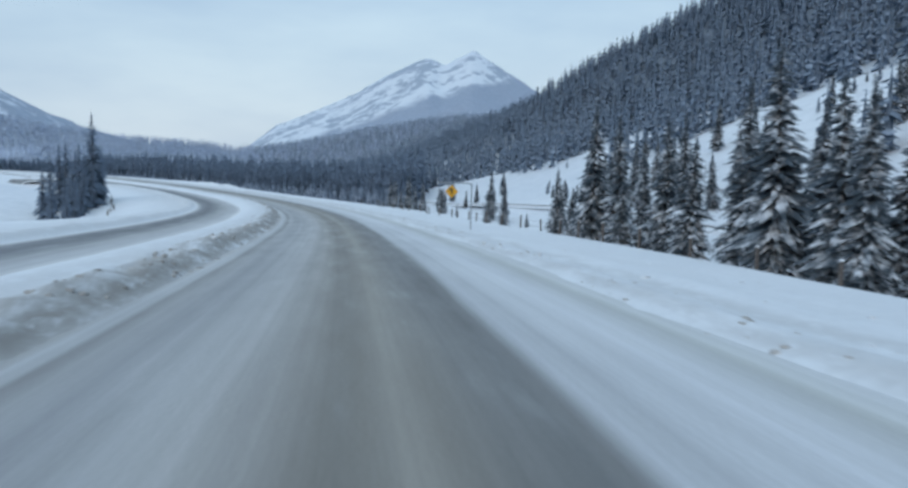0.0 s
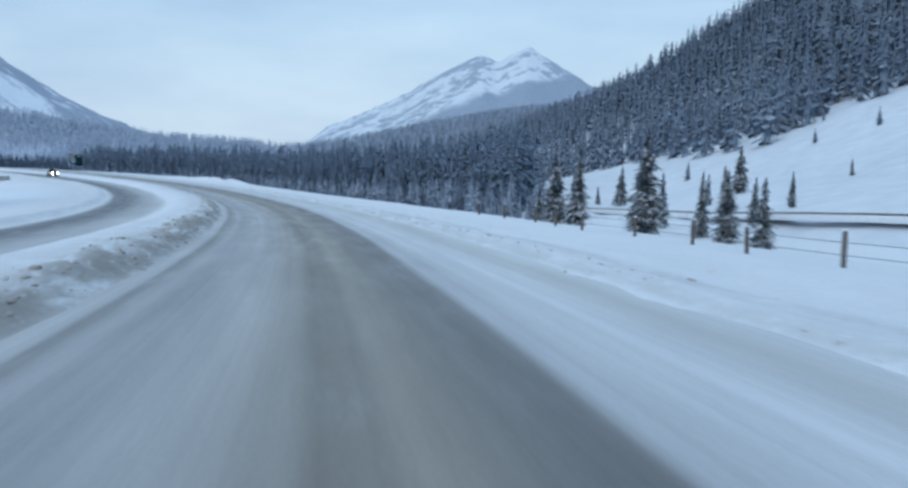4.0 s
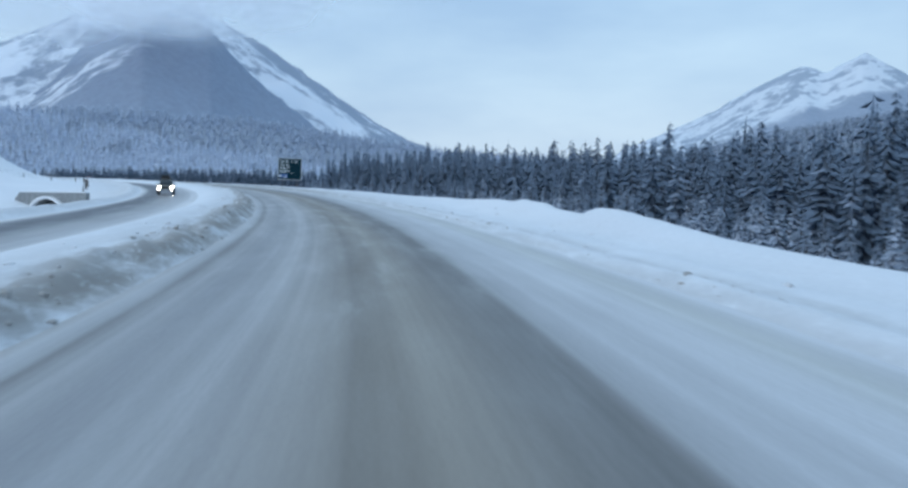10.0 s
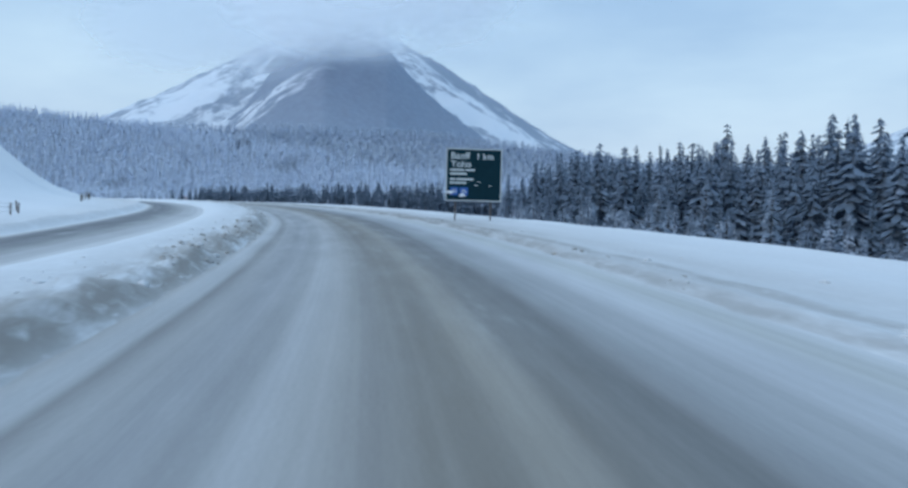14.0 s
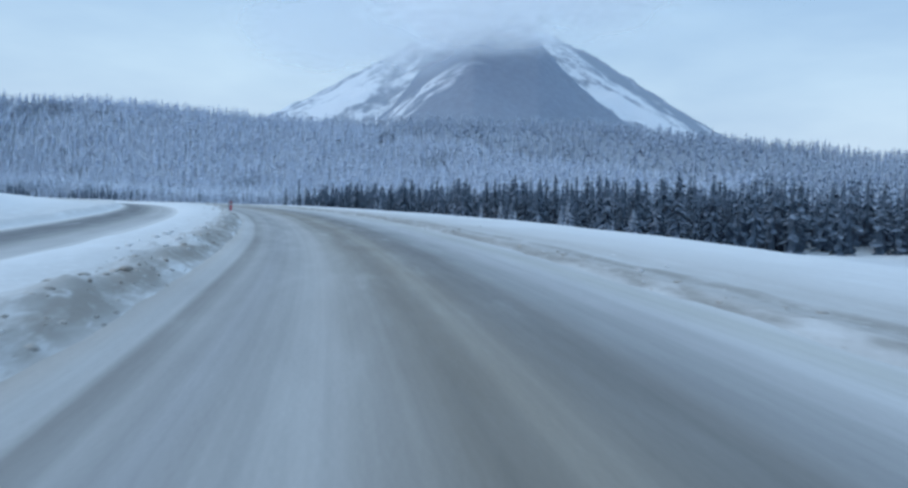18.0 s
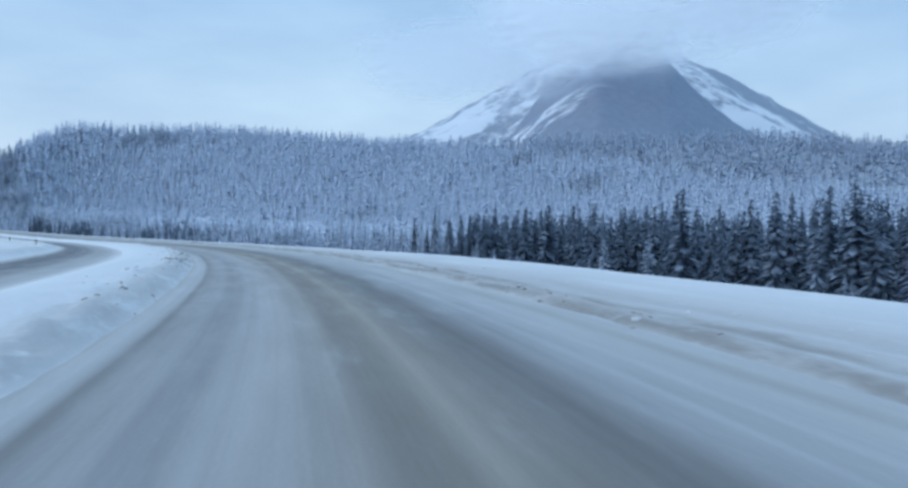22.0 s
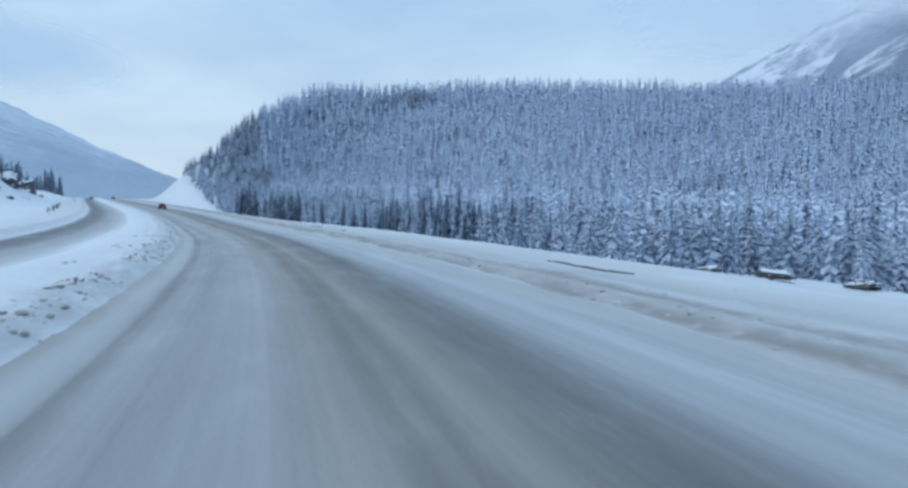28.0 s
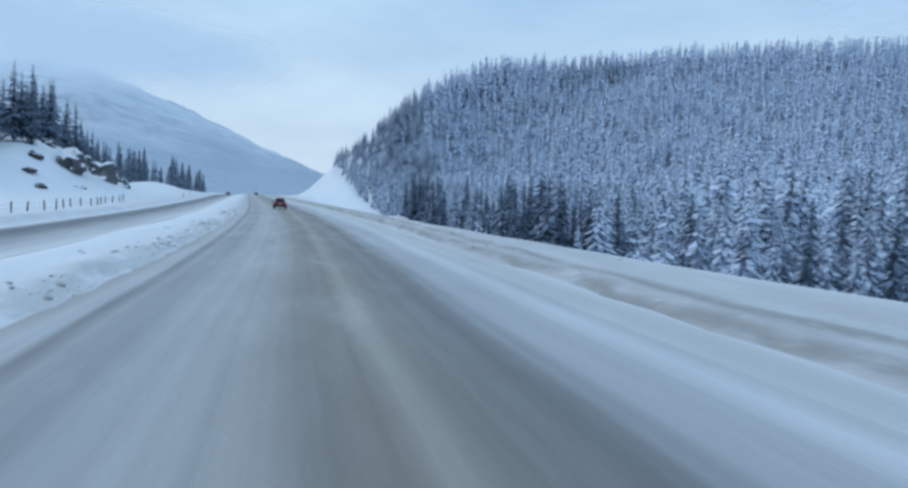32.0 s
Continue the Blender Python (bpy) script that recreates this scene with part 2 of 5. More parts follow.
def snow_material(name, dirt, clumps=True, grime=None, soil=SLUSH, fade=None):
    """Ploughed snow, with dirt thrown up in bands: (from, peak, to, amount)."""
    k = Mat(name, 0.65)
    uv, u, s = uv_split(k)
    co = k.coord("Object")
    big = k.noise(co, 0.09, 4.0)
    base = k.ramp(big, [(0.3, (0.75, 0.775, 0.81)), (0.7, SNOW)])
    if grime:
        gn = k.noise(scaled(k, uv, (0.35, 0.06, 1)), 1.0, 5.0, 0.6)
        g = k.math("MULTIPLY", k.span(s, grime[0], grime[1]), k.math("MULTIPLY", k.span(u, grime[3], grime[2]), k.span(gn, 0.15, 0.55)))
        base = k.mix(k.math("MULTIPLY", g, grime[4]), base, (0.42, 0.405, 0.395))
    amount = None
    lumpy = k.noise(scaled(k, uv, (2.6, 1.5, 1)), 1.0, 4.0, 0.6, 0.6)
    for lo, pk, hi, a in dirt:
        wander = k.math("MULTIPLY", k.math("SUBTRACT", k.noise(scaled(k, uv, (0.12, 0.16, 1)), 1.0, 4.0, 0.65), 0.5), 1.6 if grime else 0.3)
        uw = k.math("ADD", u, wander)
        d = k.math("MULTIPLY", k.span(uw, lo, pk), k.span(uw, hi, pk))
        pn = k.noise(scaled(k, uv, (0.9, 0.25, 1)), 1.0, 6.0, 0.65)
        d = k.math("MULTIPLY", d, k.math("MULTIPLY", k.math("MULTIPLY", k.span(pn, 0.24, 0.56), k.span(lumpy, 0.14, 0.48) if clumps else k.span(lumpy, 0.10, 0.42)), a))
        amount = d if amount is None else k.math("MAXIMUM", amount, d)
    if grime:
        amount = k.math("MULTIPLY", amount, k.math("ADD", 0.4, k.math("MULTIPLY", k.span(s, grime[0], grime[1]), 0.6)))
    if fade:
        amount = k.math("MULTIPLY", amount, k.math("ADD", fade[2], k.math("MULTIPLY", k.span(s, fade[1], fade[0]), 1 - fade[2])))
    base = k.mix(amount, base, soil)
    speck = k.noise(co, 5.0, 5.0, 0.7)
    base = k.mix(1.0, base, k.ramp(speck, [(0.3, (0.93, 0.93, 0.94)), (0.65, (1.03, 1.03, 1.03))]), "MULTIPLY")
    k.color(base)
    k.b.inputs["Specular IOR Level"].default_value = 0.2
    lump = k.noise(co, 1.3, 6.0, 0.6)
    k.bump(k.math("ADD", lump, k.math("MULTIPLY", speck, 0.25)), 0.35, 0.12)
    return k.m


m_median = snow_material("median_snow", [(-7.9, -5.5, -4.1, 0.98), (-10.0, -7.0, -5.0, 0.28)], soil=(0.30, 0.28, 0.26), fade=(480, 590, 0.5))
m_right = snow_material("shoulder_snow", [(6.9, 7.5, 8.4, 1.0), (8.4, 9.2, 10.0, 0.9), (5.0, 8.2, 11.5, 0.5), (9.6, 11.0, 14.5, 0.28)], True, (300, 430, 10.0, 24.0, 0.55), (0.315, 0.303, 0.292))
m_left = snow_material("left_snow", [(-30.0, -18.6, -17.4, 0.30)])


def land_material():
    k = Mat("open_snow", 0.7)
    co = k.coord("Object")
    a = k.noise(co, 0.02, 5.0)
    b = k.noise(co, 0.35, 5.0)
    base = k.ramp(a, [(0.3, (0.68, 0.71, 0.76)), (0.7, SNOW)])
    base = k.mix(1.0, base, k.ramp(b, [(0.3, (0.88, 0.89, 0.90)), (0.7, (1.04, 1.04, 1.04))]), "MULTIPLY")
    # Snow under the woods is painted darker, as shade in the gaps between trees.
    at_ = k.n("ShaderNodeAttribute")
    at_.attribute_name = "wood_shade"
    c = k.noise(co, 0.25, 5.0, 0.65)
    shaded_floor = k.ramp(c, [(0.32, (0.30, 0.35, 0.42)), (0.55, (0.40, 0.455, 0.54)), (0.72, (0.50, 0.56, 0.65))])
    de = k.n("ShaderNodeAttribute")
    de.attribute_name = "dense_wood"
    dark_floor = k.ramp(c, [(0.32, (0.10, 0.125, 0.155)), (0.72, (0.22, 0.255, 0.305))])
    base = k.mix(at_.outputs["Fac"], base, k.mix(de.outputs["Fac"], shaded_floor, dark_floor))
    k.color(base)
    k.bump(b, 0.3, 0.6)
    return k.m


m_land = land_material()


def needle_material(name, snow, dark, frost, patch=0.05, grain=0.7):
    """Conifer needles with snow lying on what faces up, heavier here and there."""
    k = Mat(name, 0.8)
    co = k.coord("Object")
    g = k.n("ShaderNodeNewGeometry")
    sp = k.n("ShaderNodeSeparateXYZ")
    k.l(g.outputs["True Normal"], sp.inputs[0])
    up = k.math("MULTIPLY", sp.outputs["Z"], 1.0)
    nz = k.noise(co, grain, 4.0, 0.6)
    pa = k.noise(co, patch, 3.0)
    rnd = g.outputs["Random Per Island"]
    v = k.math("ADD", k.math("MULTIPLY", up, 0.55), k.math("MULTIPLY", k.math("SUBTRACT", nz, 0.5), 1.5))
    v = k.math("ADD", v, k.math("MULTIPLY", k.math("SUBTRACT", pa, 0.5), 0.9))
    v = k.math("ADD", v, k.math("MULTIPLY", k.math("SUBTRACT", rnd, 0.5), 0.2))
    f = k.span(v, 0.62 - snow, 1.02 - snow)
    dk = k.ramp(nz, [(0.3, tuple(c * 0.7 for c in dark)), (0.7, tuple(c * 1.4 for c in dark))])
    k.color(k.mix(f, dk, frost))
    k.b.inputs["Specular IOR Level"].default_value = 0.15
    return k.m


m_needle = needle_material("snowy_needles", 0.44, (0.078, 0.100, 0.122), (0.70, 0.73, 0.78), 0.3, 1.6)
# Besides frost, haze is put into these woods' colours: paler, bluer with distance.
m_needle_f = needle_material("frosted_haze_needles", 0.60, (0.52, 0.60, 0.725), (0.76, 0.83, 0.94), 0.02)
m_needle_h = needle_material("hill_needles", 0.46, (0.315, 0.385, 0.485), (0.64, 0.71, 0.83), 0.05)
m_needle_r = needle_material("ridge_haze_needles", 0.50, (0.38, 0.45, 0.56), (0.57, 0.64, 0.75), 0.015, 0.5)
m_needle_d = needle_material("dark_haze_needles", 0.26, (0.185, 0.235, 0.30), (0.36, 0.42, 0.51), 0.015)
m_needle_v = needle_material("valley_haze_needles", 0.12, (0.150, 0.197, 0.262), (0.35, 0.41, 0.51), 0.05)
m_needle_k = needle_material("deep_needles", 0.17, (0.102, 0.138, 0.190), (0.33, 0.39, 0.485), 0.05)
m_needle_q = needle_material("distant_haze_needles", 0.28, (0.27, 0.325, 0.40), (0.44, 0.50, 0.59), 0.015)
m_needle_s = needle_material("young_needles", 0.40, (0.20, 0.25, 0.32), (0.46, 0.52, 0.62), 0.08)
m_bark = plain("bark", (0.075, 0.065, 0.06), 0.9, scale=8.0, var=0.35)


def mountain_material(name, lo, hi, rock, snow, streak, forest=None, treeline=(0, 1), relief=0.35, lean=0.0, jagged=260.0, folds=None, patch=None, barren=None):
    """Snow-streaked rock, with forest below the tree line. streak: turn and dip of the bands. lean: rise of the tree line
    with x. folds: (x, y) of a summit from which the streaks run down to both sides. patch: a snow field on the wooded face. barren: heights between
    which the flank loses its snow towards the crest."""
    k = Mat(name, 0.85)
    co = k.coord("Object")
    sep = k.n("ShaderNodeSeparateXYZ")
    k.l(co, sep.inputs[0])
    x, y, z0 = sep.outputs["X"], sep.outputs["Y"], sep.outputs["Z"]
    side = None
    if folds:
        side = k.math("ADD", k.math("MULTIPLY", k.math("SUBTRACT", x, folds[0]), 0.69), k.math("MULTIPLY", k.math("SUBTRACT", y, folds[1]), 0.72))
        deep = k.math("ADD", k.math("MULTIPLY", x, -0.72), k.math("MULTIPLY", y, 0.69))
        cb = k.n("ShaderNodeCombineXYZ")
        k.l(k.math("SQRT", k.math("ADD", k.math("MULTIPLY", side, side), 12000.0)), cb.inputs[0])
        k.l(deep, cb.inputs[1])
        k.l(z0, cb.inputs[2])
        start = cb.outputs[0]
    else:
        turn = k.n("ShaderNodeMapping")
        turn.inputs["Rotation"].default_value = (0, 0, radians(streak[0]))
        k.l(co, turn.inputs[0])
        start = turn.outputs[0]
    tilt = k.n("ShaderNodeMapping")
    tilt.inputs["Rotation"].default_value = (0, radians(streak[1]), 0)
    k.l(start, tilt.inputs[0])
    mp = k.n("ShaderNodeMapping")
    mp.inputs["Scale"].default_value = (0.0026, 0.0035, 0.0150)
    k.l(tilt.outputs[0], mp.inputs[0])
    a = k.noise(mp.outputs[0], 1.0, 7.0, 0.62, 0.6)
    b = k.noise(co, 0.02, 6.0, 0.65)
    v = k.math("ADD", k.math("MULTIPLY", a, 0.75), k.math("MULTIPLY", b, 0.5))
    g = k.n("ShaderNodeNewGeometry")
    sn = k.n("ShaderNodeSeparateXYZ")
    k.l(g.outputs["Normal"], sn.inputs[0])
    v = k.math("ADD", v, k.math("MULTIPLY", k.math("SUBTRACT", sn.outputs["Z"], 0.7), 0.15))
    if barren:
        brink = k.math("ADD", k.math("ADD", z0, k.math("MULTIPLY", side, 0.72)), k.math("MULTIPLY", k.math("SUBTRACT", b, 0.5), 120.0))
        v = k.math("SUBTRACT", v, k.math("MULTIPLY", k.math("MULTIPLY", k.span(brink, barren[0], barren[1]), k.span(side, 200, 400)), 0.10))
    base = k.mix(k.span(v, lo, hi), rock, snow)
    if forest:
        jag = k.noise(co, 0.006, 5.0, 0.6)
        z = k.math("ADD", z0, k.math("MULTIPLY", k.math("SUBTRACT", jag, 0.5), jagged))
        z = k.math("SUBTRACT", z, k.math("MULTIPLY", x, lean))
        fine_n = k.noise(co, 0.06, 4.0)
        wood = k.ramp(fine_n, [(0.3, tuple(c * 0.93 for c in forest)), (0.7, tuple(c * 1.07 for c in forest))])
        base = k.mix(k.span(z, treeline[1], treeline[0]), base, wood)
    if patch:
        a0, zp, slope, half, top = patch
        ragged = k.noise(mp.outputs[0], 2.2, 6.0, 0.65)
        q = k.math("SUBTRACT", z0, k.math("ADD", k.math("MULTIPLY", k.math("SUBTRACT", side, a0), slope), zp))
        q = k.math("ABSOLUTE", k.math("ADD", q, k.math("MULTIPLY", k.math("SUBTRACT", ragged, 0.5), half * 7.0)))
        bare = k.noise(mp.outputs[0], 4.0, 7.0, 0.7, 0.5)
        base = k.mix(k.math("MULTIPLY", k.math("MULTIPLY", k.span(q, half, half * 0.4), k.span(z0, top, top - 60)), k.span(bare, 0.40, 0.56)), base, snow)
    k.color(base)
    k.b.inputs["Specular IOR Level"].default_value = 0.05
    if relief:
        k.bump(v, relief, 18.0)
    return k.m


SUMMIT = (-2163, 2120)
# The rock, snow and forest colours are greyed and blued to paint distance haze.
m_mtA = mountain_material("streaked_haze_mountain", 0.585, 0.69, (0.37, 0.43, 0.515), (0.69, 0.74, 0.805), (0, 31), (0.33, 0.385, 0.475), (425, 480), 0.25, 0.40, 110.0)
m_mtB = mountain_material("cloudy_haze_mountain", 0.56, 0.69, (0.33, 0.385, 0.47), (0.74, 0.79, 0.86), (0, -38), None, folds=SUMMIT, barren=(690, 790))
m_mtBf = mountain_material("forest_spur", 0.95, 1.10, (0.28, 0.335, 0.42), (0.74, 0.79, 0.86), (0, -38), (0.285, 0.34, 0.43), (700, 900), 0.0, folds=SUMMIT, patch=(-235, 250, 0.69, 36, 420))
# Palest of all: its low contrast is haze mixed into the base colours.
m_mtL = mountain_material("haze_tinted_mountain", 0.53, 0.72, (0.47, 0.535, 0.615), (0.62, 0.68, 0.75), (60, 15), (0.42, 0.485, 0.57), (90, 240), 0.15)

# ================= the road's line =================
HEAD = [7.7, 8.8, 10.0, 11.5, 13.5, 15.9, 18.7, 21.8, 25.2, 28.7, 32.2, 35.6, 38.9, 42.1, 45.1, 48.3, 51.5, 54.8, 58.1,
        61.4, 64.5, 67.4, 70.4, 73.5, 76.8, 80.2, 83.7, 87.0, 90.2, 93.1, 95.7, 97.9, 99.5, 100.7, 101.7, 102.5, 103.2, 104.0]
RISE = [0.0, -1.18, -2.18, -2.62, -2.64, -1.88, -0.82, 0.44, 1.67, 2.64, 3.44, 3.97, 4.29, 4.22, 4.06, 4.01, 4.17, 4.92, 5.68]
S0, S1, DS = -150.0, 1900.0, 1.25
LS = np.arange(S0, S1 + 0.1, DS)
_h = np.radians(np.interp(LS, np.arange(38) * 25.0, HEAD))
_h = np.convolve(np.pad(_h, 10, "edge"), np.ones(21) / 21, "valid")
_x = np.concatenate([[0], np.cumsum(-np.sin((_h[1:] + _h[:-1]) / 2) * DS)])
_y = np.concatenate([[0], np.cumsum(np.cos((_h[1:] + _h[:-1]) / 2) * DS)])
LX, LY, LH = _x - np.interp(0, LS, _x), _y - np.interp(0, LS, _y), _h
_z = np.interp(LS, np.concatenate([[-150], np.arange(19) * 50.0, [1300, 1900]]), [1.5] + RISE + [12.0, 14.0])
LZ = np.convolve(np.pad(_z, 30, "edge"), np.ones(61) / 61, "valid")


def at(s, u):
    """World x, y and the road's height at s along and u to the right."""
    h = np.interp(s, LS, LH)
    return np.interp(s, LS, LX) + u * np.cos(h), np.interp(s, LS, LY) + u * np.sin(h), np.interp(s, LS, LZ)


DRIFT_S = [-150, 0, 40, 70, 245, 340, 410, 520, 640, 765, 815, 900]
DRIFT_U = [-0.3, -0.3, -0.1, 0.1, 0.0, 0.5, 1.25, 1.3, 1.5, 1.35, 0.2, 0.1]


def drift(s, u):
    """How far the ploughed lanes and their banks lie to the right of the line."""
    return np.interp(s, DRIFT_S, DRIFT_U) * (0.62 * sstep(u, -10.0, -7.0) + 0.38 * sstep(u, -4.75, -4.3)) * sstep(u, 14.0, 10.5)


def along(X, Y):
    """s, u of world points."""
    X, Y = np.ravel(X), np.ravel(Y)
    s, u = np.empty(len(X)), np.empty(len(X))
    kx, ky, kh, ks = LX[::4], LY[::4], LH[::4], LS[::4]
    for a in range(0, len(X), 4000):
        b = slice(a, a + 4000)
        i = ((X[b, None] - kx) ** 2 + (Y[b, None] - ky) ** 2).argmin(1)
        dx, dy = X[b] - kx[i], Y[b] - ky[i]
        s[b] = ks[i] - dx * np.sin(kh[i]) + dy * np.cos(kh[i])
        u[b] = dx * np.cos(kh[i]) + dy * np.sin(kh[i])
    return s, u


def lattice(ix, iy, seed):
    v = np.sin(ix * 127.1 + iy * 311.7 + seed * 74.7) * 43758.5453
    return v - np.floor(v)


def vnoise(x, y, seed=0):
    ix, iy = np.floor(x), np.floor(y)
    fx, fy = x - ix, y - iy
    fx, fy = fx * fx * (3 - 2 * fx), fy * fy * (3 - 2 * fy)
    a, b = lattice(ix, iy, seed), lattice(ix + 1, iy, seed)
    c, d = lattice(ix, iy + 1, seed), lattice(ix + 1, iy + 1, seed)
    return (a * (1 - fx) + b * fx) * (1 - fy) + (c * (1 - fx) + d * fx) * fy


def fbm(x, y, octaves=4, seed=0):
    """-1 to 1."""
    t, a, n = 0, 0.5, 0
    for k in range(octaves):
        t = t + a * (vnoise(x * 2 ** k, y * 2 ** k, seed + k) * 2 - 1)
        a *= 0.55
    return t


def sstep(v, a, b):
    t = np.clip((v - a) / (b - a), 0, 1)
    return t * t * (3 - 2 * t)


# Ridges of the wooded hills: x, y, height, reach of the slope.
RIDGE_AHEAD = [(-917, 415, 9, 36), (-957, 434, 58, 72), (-992, 464, 77, 105), (-975, 552, 82, 150), (-893, 636, 76, 190), (-755, 778, 72, 250), (-640, 880, 71, 300),
               (-560, 945, 62, 320), (-430, 955, 45, 330), (-280, 1000, 33, 300), (-120, 1080, 20, 260)]
RIDGE_SIDE = [(-260, 1800, 10, 300), (-170, 1523, 44, 340), (-61, 1270, 70, 340), (14, 1063, 80, 320), (62, 877, 78, 270), (80, 667, 72, 220), (93, 555, 74, 200), (121, 534, 90, 200),
              (137, 470, 106, 200), (162, 416, 117, 195), (193, 354, 129, 195), (240, 200, 142, 215), (280, 0, 155, 235), (300, -150, 155, 245)]


def ridge_height(X, Y, nodes):
    best = np.zeros(len(X))
    for (x0, y0, z0, w0), (x1, y1, z1, w1) in zip(nodes[:-1], nodes[1:]):
        dx, dy = x1 - x0, y1 - y0
        t = np.clip(((X - x0) * dx + (Y - y0) * dy) / (dx * dx + dy * dy), 0, 1)
        d = np.hypot(X - x0 - t * dx, Y - y0 - t * dy)
        f = np.clip(1 - d / (w0 + t * (w1 - w0)), 0, 1)
        best = np.maximum(best, (z0 + t * (z1 - z0)) * (0.55 * f ** 1.25 + 0.45 * sstep(f, 0, 1)))
    return best


def bumps(s, u):
    """Mounds beside the road: s, u, height, half length, half width."""
    z = 0
    for cs, cu, hh, ls, lu in ((486, -53, 11.5, 42, 14), (350, -37, -5.6, 40, 12), (530, -50, 11, 36, 15), (752, 45, 2.0, 28, 10), (160, -52, -7, 60, 19), (975, -51, 13, 50, 16), (1062, -34, 3, 40, 9), (1130, -75, 8, 90, 40), (945, 25, 2.6, 22, 9),
                               (1150, 40, 10, 80, 14), (130, 85, 13, 80, 48), (240, 108, 9, 60, 38), (620, -60, 3, 70, 30)):
        q = ((s - cs) / ls) ** 2 + ((u - cu) / lu) ** 2
        z = z + hh * np.exp(-q * 1.1)
    return z


EDGE_S = [-150, 0, 50, 150, 190, 235, 260, 280, 300, 320, 345, 365, 400, 440, 510, 565, 620, 650, 680, 720, 790, 820, 865, 950]
EDGE_U = [13, 13, 14.6, 14.5, 15.2, 14.6, 15.3, 15.8, 16.2, 17.6, 20.5, 21.8, 21.5, 19.5, 23, 20.5, 20, 17.5, 15.8, 17.5, 17, 13.5, 10.8, 10]


def brow(s):
    """Where the right shoulder breaks off."""
    return np.interp(s, EDGE_S, EDGE_U)


def land(X, Y, s=None, u=None):
    """The height of the open ground."""
    X, Y = np.ravel(np.asarray(X, float)), np.ravel(np.asarray(Y, float))
    if s is None:
        s, u = along(X, Y)
    z = np.interp(s, LS, LZ) + 0.02 * np.clip(u, -22, 15)
    ed = brow(s)
    z = z - 4.2 * sstep(u, ed, ed + 13) * sstep(s, 1150, 960) - 0.5 * sstep(s, 1000, 960) * sstep(u, 30, 60)
    z = z + bumps(s, u) * (1 - sstep(u, -19, -14) * sstep(-u, -22, -15))
    far = sstep(np.abs(u), 30, 120)
    z = z + fbm(X / 60, Y / 60, 3, 3) * 2.5 * far + ridge_height(X, Y, RIDGE_AHEAD) + ridge_height(X, Y, RIDGE_SIDE) * sstep(u, 18, 45)
    z = z + fbm(X / 170, Y / 170, 3, 9) * 10 * sstep(np.abs(u), 120, 400)
    return z


# ================= mesh helpers =================


def grid_mesh(name, V, rows, cols, mat, uv=None, smooth=True):
    me = bpy.data.meshes.new(name)
    i = np.arange((rows - 1) * (cols - 1))
    r, c = i // (cols - 1), i % (cols - 1)
    a = r * cols + c
    Fq = np.stack([a, a + 1, a + cols + 1, a + cols], 1)
    me.vertices.add(len(V))
    me.vertices.foreach_set("co", np.asarray(V, np.float32).ravel())
    me.loops.add(Fq.size)
    me.loops.foreach_set("vertex_index", Fq.ravel().astype(np.int32))
    me.polygons.add(len(Fq))
    me.polygons.foreach_set("loop_start", (np.arange(len(Fq)) * 4).astype(np.int32))
    if uv is not None:
        lay = me.uv_layers.new(name="road")
        lay.data.foreach_set("uv", np.asarray(uv, np.float32)[Fq.ravel()].ravel())
    me.update(calc_edges=True)
    me.validate()
    if smooth:
        me.polygons.foreach_set("use_smooth", np.ones(len(Fq), bool))
    me.materials.append(mat)
    return new(name, me)


def tri_mesh(name, V, Ft, mats, index=None, smooth=False):
    me = bpy.data.meshes.new(name)
    me.vertices.add(len(V))
    me.vertices.foreach_set("co", np.asarray(V, np.float32).ravel())
    me.loops.add(Ft.size)
    me.loops.foreach_set("vertex_index", Ft.ravel().astype(np.int32))
    me.polygons.add(len(Ft))
    me.polygons.foreach_set("loop_start", (np.arange(len(Ft)) * 3).astype(np.int32))
    me.update(calc_edges=True)
    for m in mats:
        me.materials.append(m)
    if index is not None:
        me.polygons.foreach_set("material_index", index.astype(np.int32))
    if smooth:
        me.polygons.foreach_set("use_smooth", np.ones(len(Ft), bool))
    return me


def strip(name, us, ds, relief, mat, label, s_lo=-60.0, s_hi=1400.0):
    """A strip of ground that follows the road. relief(s, u): height above the land."""
    ss = np.arange(s_lo, s_hi + 0.1, ds)
    us = np.asarray(us, float)
    Sg, Ug = [a.ravel() for a in np.meshgrid(ss, us, indexing="ij")]
    X, Y, _ = at(Sg, Ug + drift(Sg, Ug))
    Z = land(X, Y, Sg, Ug) + relief(Sg, Ug)
    ob = grid_mesh(name, np.stack([X, Y, Z], 1), len(ss), len(us), mat, np.stack([Ug, Sg], 1))
    return tagged(ob, label, kind="structure")


def link_mesh(bm, name, mat, parent=None, smooth=False):
    me = bpy.data.meshes.new(name)
    bm.normal_update()
    bm.to_mesh(me)
    bm.free()
    for m in (mat if isinstance(mat, (list, tuple)) else [mat]):
        me.materials.append(m)
    if smooth:
        for p in me.polygons:
            p.use_smooth = True
    ob = new(name, me)
    if parent:
        ob.parent = parent
    return ob


def part(name, bm, mat, parent, label="", smooth=False):
    ob = link_mesh(bm, name, mat, parent, smooth)
    if label:
        tagged(ob, label)
    return ob


